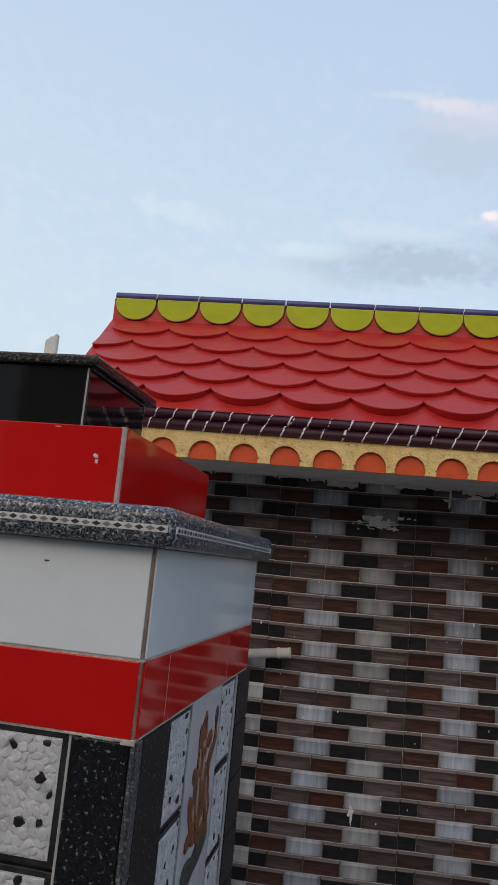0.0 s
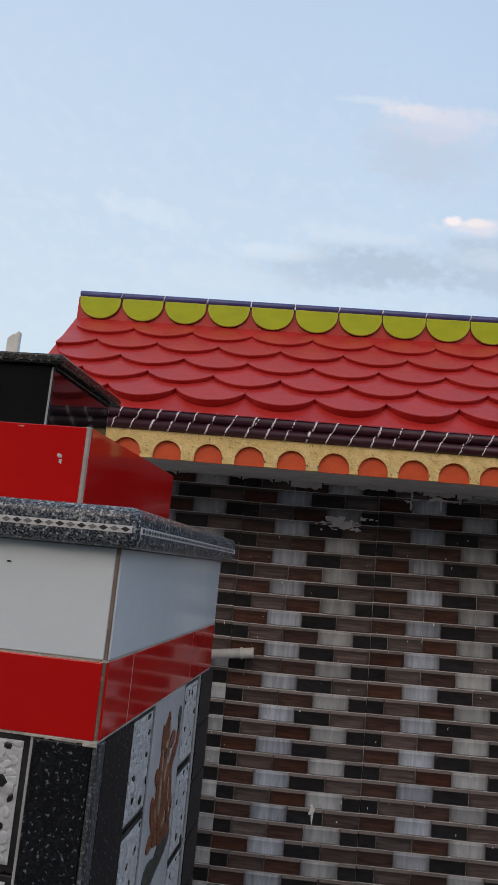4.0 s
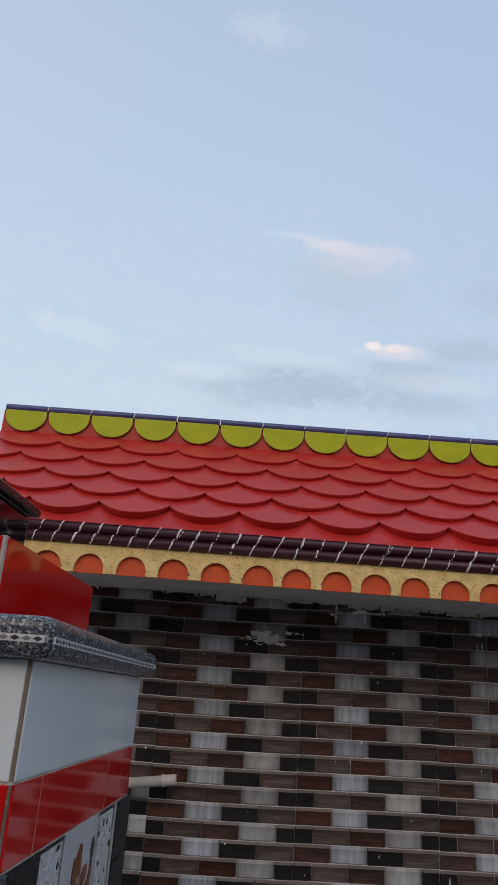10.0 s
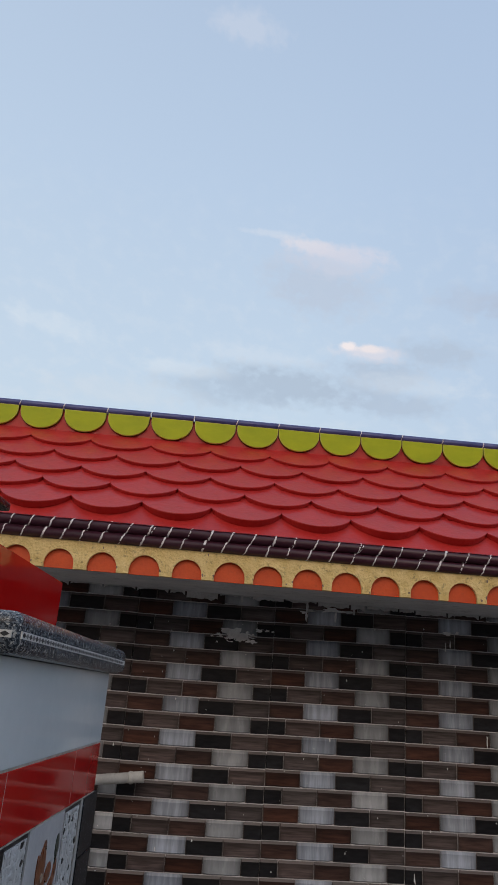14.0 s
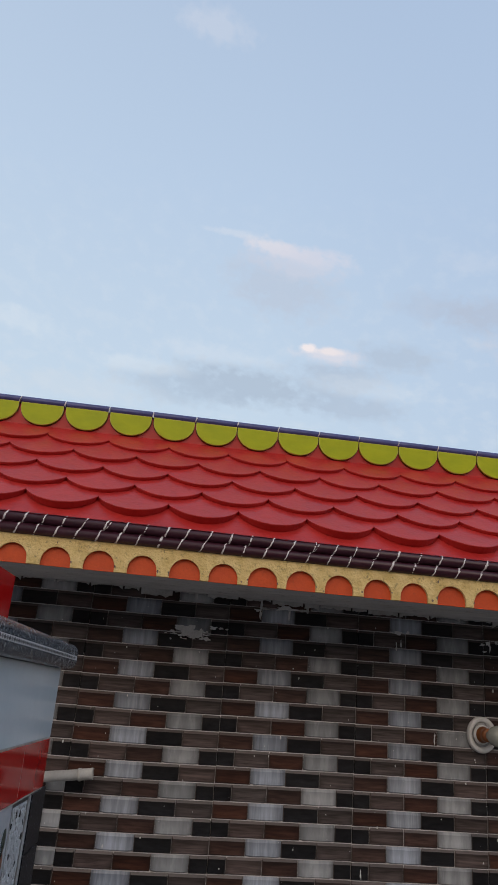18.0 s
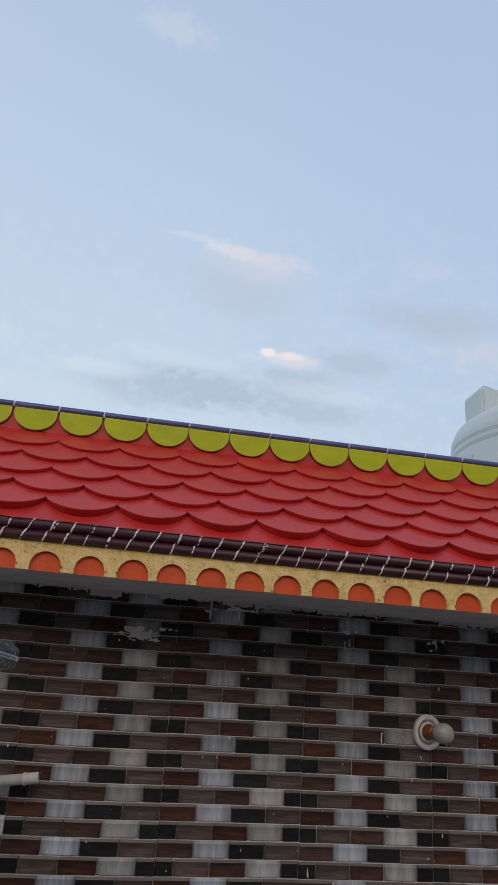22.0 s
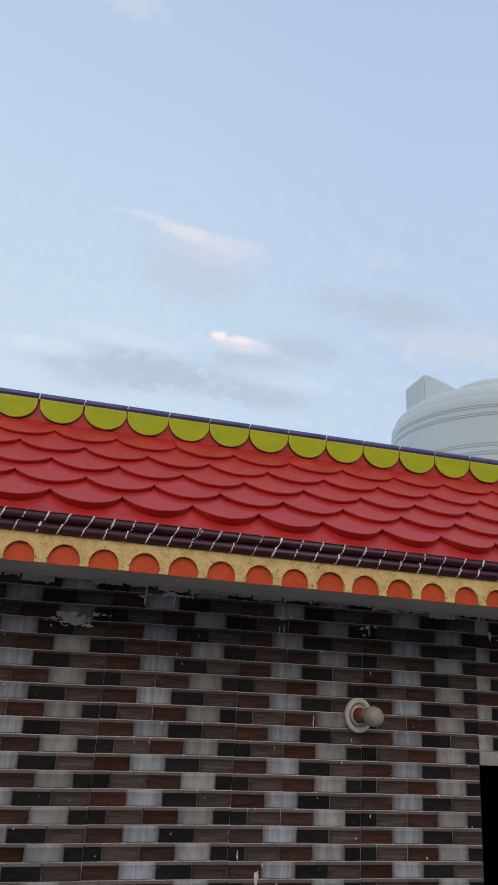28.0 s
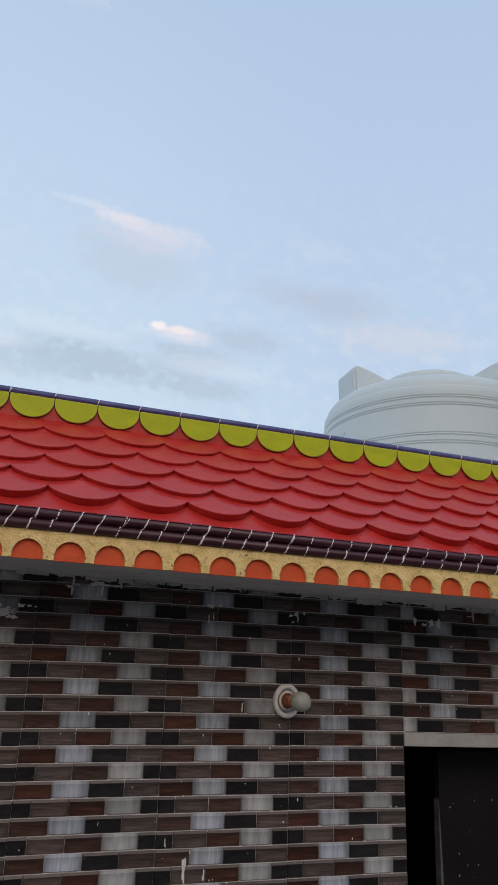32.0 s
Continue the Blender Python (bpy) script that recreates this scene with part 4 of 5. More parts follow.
def pebble_tile(side, u0, u1, z0, z1, seed, label):
    """One bordered pebble tile on the front ('f') or the right side ('r')."""
    place = (lambda u, z, h: (u, 0.0025 - h, z)) if side == "f" else (lambda u, z, h: (-0.0025 + h, u, z))
    t_ = box(u0, u1, 0.0035, 0.012, z0, z1, bevel=0.001) if side == "f" else box(-0.012, -0.0035, u0, u1, z0, z1, bevel=0.001)
    tile = on_ped("pebble_tile", t_, "band_black", label)
    bed = box(u0 + 0.008, u1 - 0.008, 0.0025, 0.006, z0 + 0.007, z1 - 0.007) if side == "f" else box(-0.006, -0.0025, u0 + 0.008, u1 - 0.008, z0 + 0.007, z1 - 0.007)
    on_ped("pebble_bed", bed, "pebble_white", parent=tile)
    bw, bb = bmesh.new(), bmesh.new()
    pebble_face(bw, bb, u0 + 0.009, u1 - 0.009, z0 + 0.008, z1 - 0.008, seed, place)
    for b in (bw, bb):
        bmesh.ops.recalc_face_normals(b, faces=b.faces)
    on_ped("pebble", bw, "pebble_white", "white relief pebbles", kind="stuff", parent=tile)
    on_ped("pebble", bb, "pebble_black", "black relief pebbles", kind="stuff", parent=tile)


def stack(side, u0, u1, seed, label):
    z1, k_ = 2.0095, 0
    while z1 > 1.25:
        pebble_tile(side, u0, u1, z1 - 0.146, z1, seed + k_, label)
        z1 -= 0.150
        k_ += 1
    t_ = box(u0, u1, 0.0035, 0.012, 0, z1, bevel=0.001) if side == "f" else box(-0.012, -0.0035, u0, u1, 0, z1, bevel=0.001)
    on_ped("plain_tile", t_, "pebble_white", "plain tile near the ground")


stack("f", -0.345, -0.0802, 11, "black-bordered tile with a relief of white and black pebbles")
stack("f", -0.612, -0.347, 21, "black-bordered tile with a relief of white and black pebbles")
stack("r", 0.152, 0.268, 31, "narrow tile with a relief of white and black pebbles")
stack("r", 0.478, 0.600, 41, "narrow tile with a relief of white and black pebbles")
on_ped("edge_strip", box(-0.012, -0.001, 0.602, 0.618, 0, 2.0085, bevel=0.001), "lintel", "pale edging strip")
pic = on_ped("picture_tile", box(-0.012, -0.0012, 0.271, 0.475, 1.35, 2.0095, bevel=0.001), "picture_ground", "glossy pale tile painted with a plain rust-orange ornament")
on_ped("plain_tile", box(-0.012, -0.0012, 0.271, 0.475, 0, 1.348, bevel=0.001), "picture_ground")
TURN = Matrix.Rotation(radians(90), 4, "Z")


def inlay(name, pts, material, y0, label=""):
    """A flat painted shape on the right side; points are (along, height)."""
    b = bmesh.new()
    prism(b, pts, -y0, 0.001, TURN)
    on_ped(name, b, material, label, parent=pic)


def lobe(u, z, w, h, tilt=0.0, steps=12):
    """An oval of painted colour."""
    out = []
    for i in range(steps):
        a = 2 * math.pi * i / steps
        p, q = w / 2 * math.cos(a), h / 2 * math.sin(a)
        out.append((u + p * math.cos(tilt) - q * math.sin(tilt), z + p * math.sin(tilt) + q * math.cos(tilt)))
    return out


first = True
for k_, (u, z, w, h, tilt) in enumerate(((0.362, 1.958, 0.040, 0.062, 0.0), (0.362, 1.925, 0.060, 0.058, 0.1), (0.350, 1.890, 0.050, 0.070, -0.2), (0.388, 1.888, 0.060, 0.040, 0.5), (0.415, 1.900, 0.022, 0.040, -0.3), (0.405, 1.945, 0.036, 0.026, 0.3),
                         (0.338, 1.955, 0.014, 0.050, 0.1), (0.330, 1.846, 0.036, 0.062, 0.4), (0.368, 1.846, 0.026, 0.070, -0.1), (0.392, 1.852, 0.022, 0.060, -0.3), (0.314, 1.812, 0.030, 0.024, 0.5), (0.352, 1.808, 0.044, 0.022, 0.0), (0.366, 1.982, 0.018, 0.026, 0.0), (0.425, 1.918, 0.050, 0.022, 0.6), (0.446, 1.938, 0.016, 0.036, -0.2), (0.412, 1.862, 0.040, 0.060, 0.1), (0.430, 1.832, 0.036, 0.044, 0.3), (0.384, 1.812, 0.050, 0.046, 0.0), (0.312, 1.858, 0.020, 0.050, 0.3), (0.322, 1.905, 0.022, 0.030, 0.6), (0.425, 1.800, 0.044, 0.026, -0.2))):
    inlay("ornament", lobe(u, z - 0.012, w, h, tilt), "picture_orange", 0.00005 * k_, "plain rust-orange painted ornament" if first else "")
    first = False
for k_, (u, z, w, h, tilt) in enumerate(((0.352, 1.870, 0.012, 0.060, 0.1), (0.376, 1.905, 0.010, 0.040, -0.3), (0.345, 1.925, 0.008, 0.036, 0.2), (0.405, 1.868, 0.008, 0.040, 0.2), (0.366, 1.945, 0.016, 0.012, 0.0), (0.388, 1.822, 0.022, 0.010, 0.3), (0.330, 1.850, 0.008, 0.030, 0.4), (0.425, 1.835, 0.010, 0.020, 0.2))):
    inlay("ornament", lobe(u, z - 0.012, w, h, tilt), "picture_pale", 0.0010 + 0.00005 * k_)
inlay("ornament", lobe(0.4475, 1.962, 0.022, 0.034), "picture_green", 0.0, "dark painted leaf shape")
inlay("ornament", [(0.438, 1.915), (0.4425, 1.915), (0.450, 1.960), (0.445, 1.960)], "picture_green", 0.0004)
for k_, (u, z, w, h, tilt) in enumerate(((0.400, 1.775, 0.110, 0.040, 0.25), (0.335, 1.762, 0.080, 0.040, -0.1), (0.420, 1.798, 0.050, 0.030, 0.5))):
    inlay("ornament", lobe(u, z - 0.010, w, h, tilt), "picture_green", 0.0006 + 0.00005 * k_, "dark green painted base" if k_ == 0 else "")
for yj in (0.111, 0.494):
    on_ped("tile_joint", box(-0.010, -0.0004, yj - 0.0024, yj + 0.0024, 2.0135, 2.0975), "pink_grout", "thin pinkish joint")

# small chips in the glaze; the white marks paint a glint on the red tile
for nm, cx_, cy_, cz_, w_, h_, mat_name in (("glaze_chip", -0.1295, 0.09, 2.3465, 0.0065, 0.0075, "band_white"), ("glaze_chip", -0.1275, 0.09, 2.3395, 0.0045, 0.006, "band_white"), ("glaze_chip", -0.190, 0.09, 2.384, 0.008, 0.002, "pink_grout"), ("glaze_chip", -0.136, 0.0, 2.203, 0.007, 0.0022, "band_black")):
    cb = bmesh.new()
    blob(cb, rr, cx_, cz_, w_, h_, cy_ - 0.0006, cy_ + 0.002, 10, 0.4)
    on_ped(nm, cb, mat_name)

# ---------------------------------------------------------------- pipe from behind the pedestal
pipe = thing("drain_pipe", (-0.3, -0.05, 1.90), "weathered white PVC pipe stub with a socket at its open end", "pipe")
pipe_m = Matrix.Translation((0.070, -0.050, 1.9505)) @ pose(0, 0, 0, 0, 0, 0) @ Matrix.Rotation(radians(-90 - 7.0), 4, "Y")
part("tube", lathe([(0.0135, 0.0), (0.0155, 0.0), (0.0155, 0.62), (0.0, 0.62)], 24), "pvc", pipe, at=pipe_m, smooth=True)
part("socket", lathe([(0.0142, 0.004), (0.0150, -0.001), (0.0170, -0.002), (0.0176, 0.002), (0.0168, 0.008), (0.0166, 0.032), (0.0186, 0.034), (0.0188, 0.041), (0.0164, 0.044), (0.0155, 0.044)], 24), "pvc", pipe, "chipped socket", at=pipe_m, smooth=True)
part("clamp", box(-0.30, -0.28, -0.07, 0.005, 1.885, 1.935, bevel=0.002), "pvc", pipe)

# ---------------------------------------------------------------- lamp holder on the wall
lamp = thing("wall_lamp", (1.322, 0.0, 2.156), "unlit frosted bulb in a brown holder on a white block", "lamp")
FACE = Matrix.Translation((1.331, 0.0, 2.154)) @ Matrix.Rotation(radians(90), 4, "X") @ Matrix.Diagonal((0.86, 1, 1, 1))
part("round_block", lathe([(0.0, 0.0), (0.057, 0.0), (0.0578, 0.004), (0.0575, 0.014), (0.0555, 0.019), (0.0520, 0.0208), (0.0440, 0.0200), (0.0400, 0.015), (0.0395, 0.007), (0.0, 0.007)], 48), "switch_white", lamp, "round white mounting block with a raised rim", at=FACE, smooth=True)
part("inner_plate", lathe([(0.0, 0.0072), (0.0385, 0.0072), (0.0380, 0.0130), (0.0300, 0.0180), (0.0, 0.0180)], 40), "lintel", lamp, "grey inner plate", at=FACE, smooth=True)
LEAN = Matrix.Translation((1.325, -0.020, 2.155)) @ pose(0, 0, 0, 90, 0, 7)
part("holder", lathe([(0.0, 0.0), (0.026, 0.0), (0.027, 0.006), (0.0215, 0.014), (0.0200, 0.030), (0.0215, 0.034), (0.0215, 0.046), (0.0190, 0.050), (0.0, 0.050)], 28), "holder_brown", lamp, "orange-brown bakelite bulb holder", at=LEAN, smooth=True)
part("skirt", lathe([(0.0262, 0.001), (0.031, 0.003), (0.0305, 0.008), (0.0262, 0.012)], 28), "switch_white", lamp, "pale collar", at=LEAN, smooth=True)
bulb = part("bulb", lathe([(0.0, 0.046), (0.0135, 0.047), (0.0150, 0.058), (0.0235, 0.072), (0.0305, 0.087), (0.0332, 0.102), (0.0315, 0.117), (0.0250, 0.1285), (0.0140, 0.1350), (0.0, 0.1368)], 32), "bulb", lamp, "frosted round bulb", at=LEAN, smooth=True)

# ---------------------------------------------------------------- doorway
lint = box(DOOR_L + 0.001, DOOR_R, -0.004, 0.10, 2.012, 2.0585, bevel=0.003)
door_trim = single("door_trim", lint, "lintel", "pale grey painted bead under the lintel of the doorway", "trim", "structure")
door = thing("door_leaf", (2.4, 0.22, 0.0), "black dusty sheet-metal door leaf standing in the dark doorway", "door")
part("panel", box(2.066, 2.72, 0.205, 0.225, 0.03, 1.985, bevel=0.002), "door_black", door)
# tapered paler strip paints the light caught on the leaf's edge
edge_b = bmesh.new()
prism(edge_b, [(2.052, 0.03), (2.066, 0.03), (2.063, 1.55), (2.0560, 1.80), (2.0538, 1.81), (2.0525, 1.55)], 0.190, 0.226)
part("edge_strip", edge_b, "door_edge", door, "grey edge of the leaf, paler where it catches light")
part("edge_strip", box(2.0535, 2.0562, 0.203, 0.226, 1.81, 1.96), "door_black", door)
dust = bmesh.new()
rd = random.Random(8)
for i in range(60):
    dx, dz, ds = rd.uniform(2.09, 2.7), rd.uniform(1.3, 1.82), rd.uniform(0.002, 0.0045)
    blob(dust, rd, dx, dz, ds, ds * rd.uniform(0.8, 1.8), 0.2044, 0.206, 6, 0.2)
part("dust_spot", dust, "plaster", door, "pale dust spots", kind="stuff")
# the jamb has the same shade put into its colour
single("door_jamb", box(DOOR_R - 0.03, DOOR_R, 0.006, 0.23, 0.0, 2.012), "dark_room", "jamb of the doorway, coloured dark for the shade inside", "door frame", "structure")

# ---------------------------------------------------------------- water tank on the flat roof
TX, TY, TZ = 2.57, 0.95, 2.624
tank = thing("water_tank", (TX, TY, TZ), "large white ribbed plastic water tank on the flat roof", "water tank")
AT = Matrix.Translation((TX, TY, TZ))


def rib(z, r=0.608):
    """A shallow step all round the shell, crisp above and below."""
    return [(r, z - 0.016), (r, z - 0.0075), (r + 0.0030, z - 0.0055), (r + 0.0030, z - 0.0015), (r - 0.0040, z), (r - 0.0045, z + 0.0035), (r, z + 0.0060), (r, z + 0.0100)]


prof = [(0.0, 0.0), (0.58, 0.0), (0.608, 0.03)]
for z in (0.20, 0.25, 0.48, 0.53, 0.760, 0.803, 0.962, 1.004):
    prof += rib(z)
prof += [(0.608, 1.030), (0.6075, 1.057), (0.605, 1.061), (0.600, 1.062), (0.5985, 1.066), (0.597, 1.080), (0.588, 1.102), (0.572, 1.124), (0.545, 1.145), (0.50, 1.165), (0.42, 1.183), (0.32, 1.195), (0.28, 1.198), (0.0, 1.205)]
part("body", lathe(prof, 96), "tank", tank, "ribbed white shell", AT, True)
part("lid", lathe([(0.0, 1.20), (0.275, 1.20), (0.276, 1.280), (0.268, 1.295), (0.24, 1.310), (0.17, 1.320), (0.0, 1.326)], 64), "tank", tank, "low round lid", AT, True)
for k_ in range(3):
    lug_b = bmesh.new()
    pts = [(0.530, 1.10), (0.535, 1.225), (0.536, 1.280), (0.530, 1.297), (0.516, 1.306), (0.500, 1.307), (0.43, 1.290), (0.36, 1.266), (0.29, 1.240), (0.25, 1.225), (0.25, 1.15)]
    prism(lug_b, pts, -0.108, 0.108)
    bmesh.ops.bevel(lug_b, geom=[e for e in lug_b.edges if (e.verts[0].co.y * e.verts[1].co.y) > 0], offset=0.014, segments=3, affect="EDGES")
    part("lug", lug_b, "tank", tank, "raised corner lug" if k_ == 0 else "", AT @ Matrix.Rotation(radians(180 + 120 * k_), 4, "Z"))

for ang, tall in ((-172.5, 0.016), (-170.6, 0.011), (-169.4, 0.014)):
    part("marking", box(-0.0016, 0.0016, -0.6095, -0.6075, 0.880, 0.880 + tall), "lintel", tank, at=AT @ Matrix.Rotation(radians(ang + 90), 4, "Z"))

# ---------------------------------------------------------------- broken concrete post beyond the roof's end
post = bmesh.new()
prism(post, [(-1.822, 0), (-1.740, 0), (-1.742, 3.592), (-1.752, 3.598), (-1.772, 3.576), (-1.790, 3.578), (-1.798, 3.562), (-1.812, 3.558), (-1.821, 3.54)], 1.95, 1.99)
bmesh.ops.bevel(post, geom=post.edges[:], offset=0.004, segments=1, affect="EDGES")
single("concrete_post", post, "concrete", "pale concrete post with a broken top beyond the roof's end", "post")

# ---------------------------------------------------------------- dried cement along the soffit, smears and specks on the tiles
rs = random.Random(17)
COL_TOP = 0.1125
bead = bmesh.new()


def ragged_strip(x0, x1, drop, hollow):
    """A lip of cement between two notches, its lower edge uneven; hollow: arched away in its middle."""
    steps = 14
    low = []
    for i in range(steps + 1):
        f = i / steps
        x = x0 + (x1 - x0) * f
        z = 2.531 - drop * (1 - hollow * math.sin(math.pi * f) ** 0.6) + 0.006 * noise.noise((x * 55, drop * 90, 1.0)) + 0.003 * noise.noise((x * 160, 4.0, 1.0))
        low.append((x, min(z, 2.5285)))
    prism(bead, low + [(x1, 2.536), (x0, 2.536)], -rs.uniform(0.005, 0.009), 0.004)


xb = X_LEFT + 0.03
while xb < 3.4:
    cell = COL_TOP * rs.choice((0.5, 1.0, 1.0, 1.0))
    drop = rs.choice((0.006, 0.010, 0.014, 0.018, 0.022))
    ragged_strip(xb + 0.0035, xb + cell - 0.0035, drop, rs.choice((0.0, 0.0, 0.2, 0.6, 0.9)))
    if rs.random() < 0.3:
        # a run or a hooked curl of cement
        dx, dl = xb + rs.uniform(0.1, 0.9) * cell, rs.uniform(0.012, 0.040)
        blob(bead, rs, dx, 2.531 - drop - dl / 2 + 0.004, rs.uniform(0.005, 0.009), dl * 1.2, -0.006, 0.004, 10, 0.25)
        if rs.random() < 0.5:
            blob(bead, rs, dx + rs.choice((-1, 1)) * 0.014, 2.531 - drop - dl * rs.uniform(0.2, 0.8), rs.uniform(0.016, 0.034), rs.uniform(0.004, 0.008), -0.005, 0.004, 10, 0.4)
    xb += cell
part("cement_bead", bead, "bead", wall_front, "uneven dried cement along the soffit", kind="stuff")
smear = bmesh.new()
for sx_, sz_, w, h in ((0.312, 2.404, 0.078, 0.030), (0.338, 2.396, 0.046, 0.022), (0.345, 2.392, 0.040, 0.016), (0.398, 2.421, 0.028, 0.010), (0.425, 2.420, 0.016, 0.008), (0.445, 2.418, 0.010, 0.004),
                       (0.300, 2.415, 0.060, 0.010), (0.376, 2.382, 0.030, 0.012), (0.545, 2.492, 0.020, 0.008), (0.556, 2.478, 0.007, 0.022), (0.640, 2.505, 0.08, 0.012), (0.655, 2.487, 0.007, 0.034),
                       (1.042, 2.462, 0.028, 0.012), (1.075, 2.466, 0.012, 0.010), (1.035, 2.415, 0.005, 0.030), (1.052, 2.425, 0.004, 0.028), (1.365, 2.455, 0.014, 0.014), (1.372, 2.440, 0.006, 0.034), (1.345, 2.448, 0.018, 0.008),
                       (1.352, 2.425, 0.018, 0.006), (1.397, 2.458, 0.008, 0.012), (1.93, 2.455, 0.018, 0.022), (1.965, 2.458, 0.020, 0.024), (1.90, 2.450, 0.020, 0.010), (1.86, 2.462, 0.012, 0.03),
                       (0.299, 1.478, 0.016, 0.030), (0.3005, 1.455, 0.008, 0.032), (1.170, 2.128, 0.004, 0.036), (0.999, 1.655, 0.014, 0.045), (0.996, 1.628, 0.007, 0.048), (1.062, 1.618, 0.006, 0.026), (0.93, 1.72, 0.004, 0.03), (1.19, 2.36, 0.01, 0.004)):
    blob(smear, rs, sx_, sz_, w, h, -0.0016 - rs.random() * 0.0008, 0.004, 18, 0.55)
for i in range(46):
    g1, g2 = rs.gauss(0, 1), rs.gauss(0, 1)
    blob(smear, rs, 0.322 + 0.032 * g1, 2.397 + 0.010 * g2 + 0.004 * g1, rs.uniform(0.006, 0.026), rs.uniform(0.003, 0.009), -0.0018 - rs.random() * 0.0008, 0.004, 12, 0.6)
part("cement_smear", smear, "smear", wall_front, "pale dried cement smears and runs", kind="stuff")
specks = bmesh.new()
for i in range(230):
    px, pz = rs.uniform(-0.1, 2.2), rs.uniform(1.35, 2.48)
    if px > DOOR_L and pz < 2.07:
        continue
    s_ = rs.choice((0.0018, 0.002, 0.003, 0.0045))
    blob(specks, rs, px, pz, s_, s_ * rs.choice((1, 1, 1.6, 2.6)), -0.0012, 0.004, 6, 0.2)
part("paint_speck", specks, "speck", wall_front, "scattered white paint specks", kind="stuff")

# ---------------------------------------------------------------- brick-pattern wall tiles, one piece a brick
COL, ROW = 0.1125, 0.0507


def bed(x):
    """Height of the fifth bed joint: the courses climb a little along the wall."""
    return float(np.interp(x, (-0.7, 0.2, 1.0, 1.7, 3.4), (1.9865, 1.990, 2.0045, 2.0100, 2.0110)))


GAP_X, GAP_Z, DEPTH = 0.0005, 0.0027, 0.0062
CUT, EASE_UP, EASE_LOW, EASE_SIDE = 0.0040, 0.0080, 0.0030, 0.0026


def brick_data(x0, x1, z0, z1, base, bow=0.0):
    """Corners and faces of one brick with a broad upper chamfer and, with bow, lower corners that draw up; its face stands at y = 0."""
    a, c, d, e = x0 + GAP_X / 2, x1 - GAP_X / 2, z0 + GAP_Z / 2, z1 - GAP_Z / 2
    side = (c - a) * 0.13 if bow else EASE_SIDE
    rows = ((DEPTH, d), (CUT, d), (0.0, d + EASE_LOW), (0.0, e - EASE_UP), (CUT, e), (DEPTH, e))
    vs, fs = [], []
    for x, edge in ((a, True), (a + side, False), (c - side, False), (c, True)):
        for y, z in rows:
            vs.append((x, max(y, CUT * (0.35 if bow else 1.0)) if edge else y, z + (bow if edge and z < d + EASE_LOW + 1e-6 else 0)))
    for k in range(3):
        for q in range(5):
            i = k * 6 + q
            fs.append((i, i + 6, i + 7, i + 1))
    fs += [(0, 1, 2, 3, 4, 5), (23, 22, 21, 20, 19, 18)]
    return vs, [tuple(base + i for i in f) for f in fs]


def brick_mesh(name, pieces, material):
    """pieces: (x0, x1, z0, z1), the stretch of the print that each shows, and how its course climbs."""
    vs, fs, uv = [], [], []
    for x0, x1, z0, z1, u0, u1, lean in pieces:
        v, f = brick_data(x0, x1, z0, z1, len(vs), 0.0020 if material in ("brick_white", "brick_pale") else 0.0)
        vs += [(x, y, z + lean * (x - x0)) for x, y, z in v]
        fs += f
        uv += [(u0 + (u1 - u0) * (x - x0) / (x1 - x0), (z - z0) / (z1 - z0)) for x, _, z in v]
    me = bpy.data.meshes.new(name)
    me.from_pydata(vs, [], fs)
    layer = me.uv_layers.new(name="UVMap")
    for lp in me.loops:
        layer.data[lp.index].uv = uv[lp.vertex_index]
    me.materials.append(M[material])
    me.update()
    return me


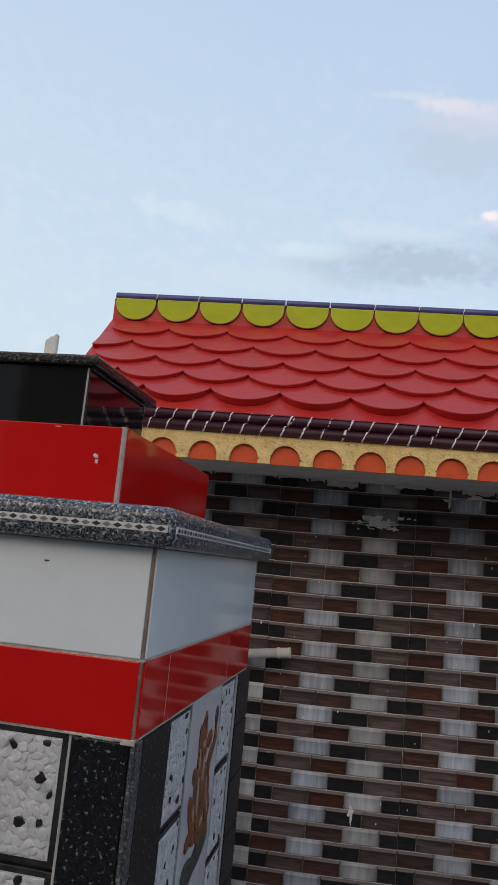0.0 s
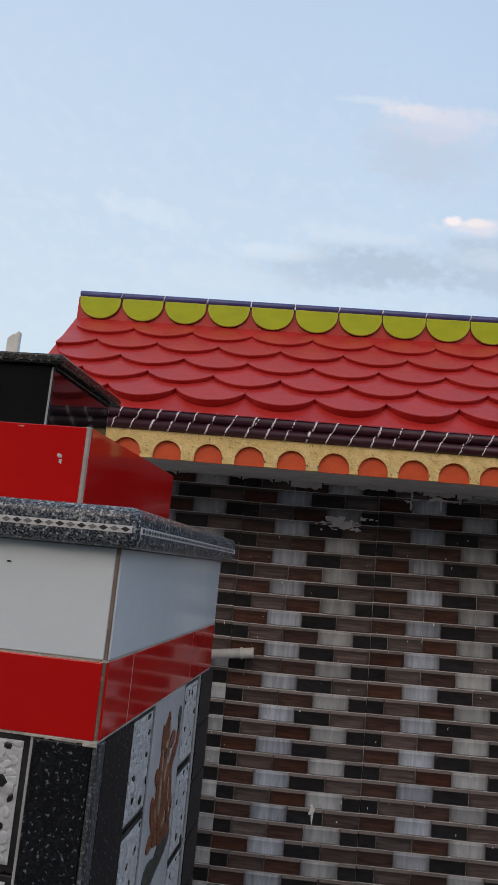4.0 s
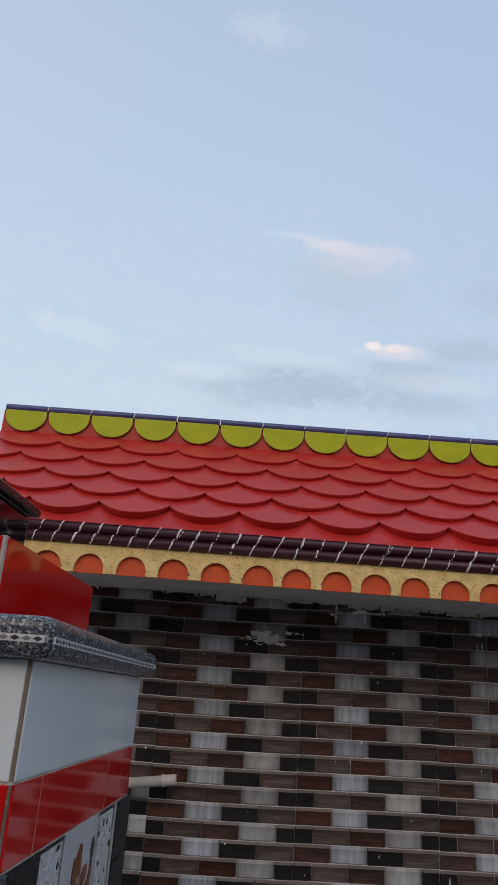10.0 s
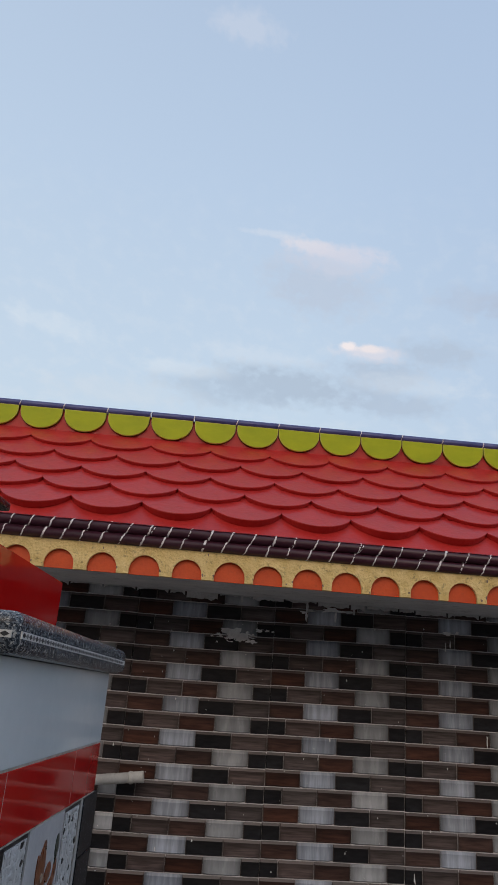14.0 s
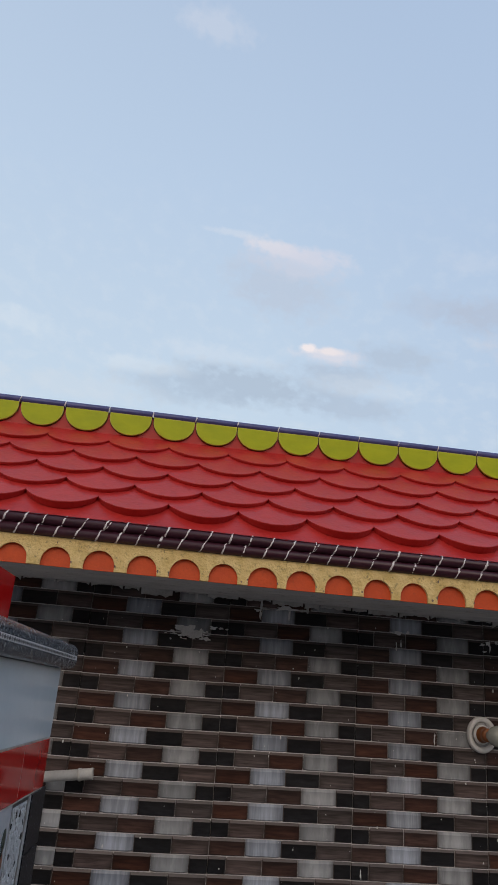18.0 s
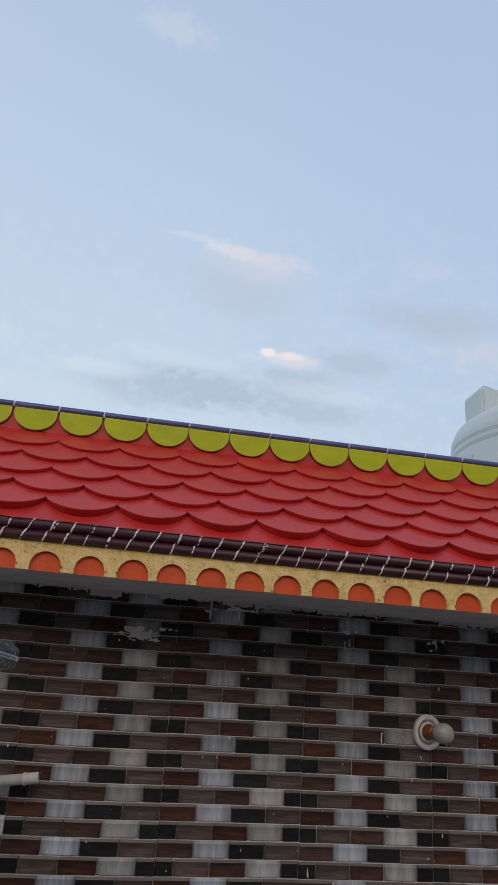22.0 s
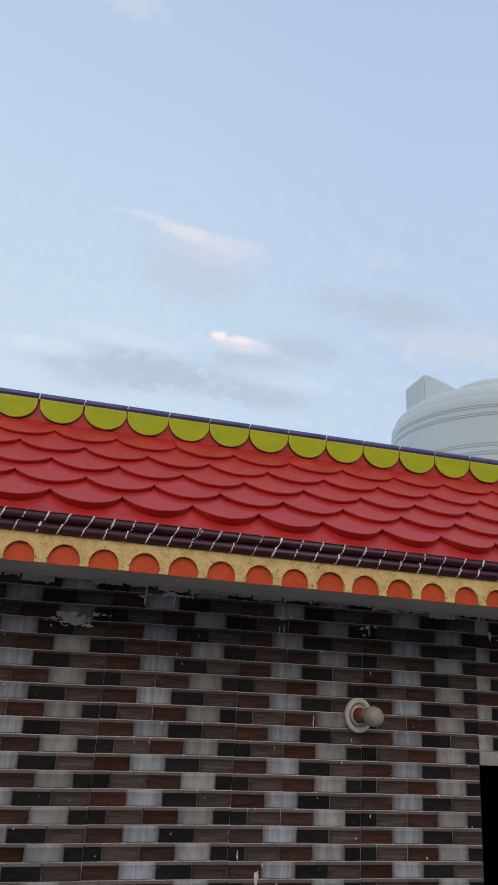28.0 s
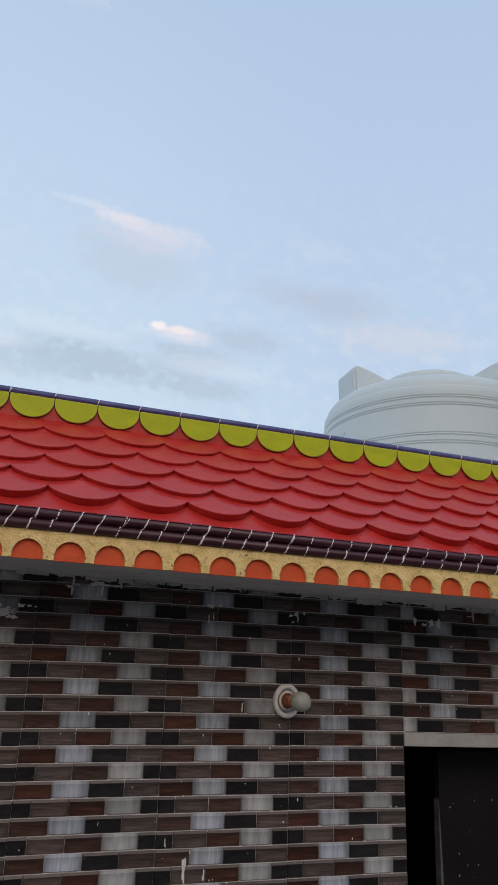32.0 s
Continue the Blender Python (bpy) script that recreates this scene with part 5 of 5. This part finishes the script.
A_ROW = (("brown", 0, 1), ("white", 1, 2), ("black", 2, 3), ("taupe", 3, 4))
B_ROW = (("black", 0, 0.5), ("taupe", 0.5, 1.5), ("brown", 1.5, 2.5), ("pale", 2.5, 3.5), ("black", 3.5, 4))
C_ROW = (("pale", 0, 0.5), ("black", 0.5, 1.5), ("taupe", 1.5, 2.5), ("brown", 2.5, 3.5), ("pale", 3.5, 4))
SHAPES = {}
rest = {k_: [] for k_ in ("brown", "white", "pale", "black", "taupe")}
for r_ in range(-7, 45):
    # row 0 carries the black brick across the tile joint, row 1 the other course
    for tile in range(-2, 10):
        # past the doorway's edge the courses change places and start with a cut white brick
        courses = (B_ROW if r_ % 2 == 0 else A_ROW) if tile < 4 else (A_ROW if r_ % 2 == 0 else C_ROW)
        for colour, a_, b_ in courses:
            cut = tile < 0 and r_ >= 6
            if cut:
                # below the pipe the tile at the wall's end is cut by one brick
                if tile == -1 and a_ >= 3:
                    continue
                b_ = min(b_, 3) if tile == -1 else b_
            x0, x1 = (tile * 4 + a_ + cut) * COL, (tile * 4 + b_ + cut) * COL
            # the first tiles lie a little further apart
            x0, x1 = x0 - 0.028 * max(0.0, 0.45 - x0), x1 - 0.028 * max(0.0, 0.45 - x1)
            if x1 <= X_LEFT or x0 >= 3.4:
                continue
            z1 = bed(x0) - (r_ - 5) * ROW + (0.0008 if tile % 2 else -0.0004)
            z0, lean = z1 - ROW, (bed(x1) - bed(x0)) / (x1 - x0)
            if z0 < 0.0:
                continue
            zz1 = min(z1, SOFFIT + 0.003)
            if zz1 - z0 < 0.012:
                continue
            zz0 = z0
            if x0 > DOOR_L - 0.02 and x0 < DOOR_R:
                zz0 = max(z0, DOOR_TOP - 0.0005)
                if zz1 - zz0 < 0.012:
                    continue
            u0, u1 = (0, 0.5) if b_ - a_ == 0.5 and a_ > 1 else (0.5, 1) if b_ == 0.5 else (0, 1)
            near = -0.05 < x0 < 2.2 and z0 > 1.56 and zz1 < 2.46
            if near and zz0 == z0 and sum(o[0] for o in SHAPES.values()) < 300:
                key = (colour, a_, b_, tile < 1)
                if key not in SHAPES:
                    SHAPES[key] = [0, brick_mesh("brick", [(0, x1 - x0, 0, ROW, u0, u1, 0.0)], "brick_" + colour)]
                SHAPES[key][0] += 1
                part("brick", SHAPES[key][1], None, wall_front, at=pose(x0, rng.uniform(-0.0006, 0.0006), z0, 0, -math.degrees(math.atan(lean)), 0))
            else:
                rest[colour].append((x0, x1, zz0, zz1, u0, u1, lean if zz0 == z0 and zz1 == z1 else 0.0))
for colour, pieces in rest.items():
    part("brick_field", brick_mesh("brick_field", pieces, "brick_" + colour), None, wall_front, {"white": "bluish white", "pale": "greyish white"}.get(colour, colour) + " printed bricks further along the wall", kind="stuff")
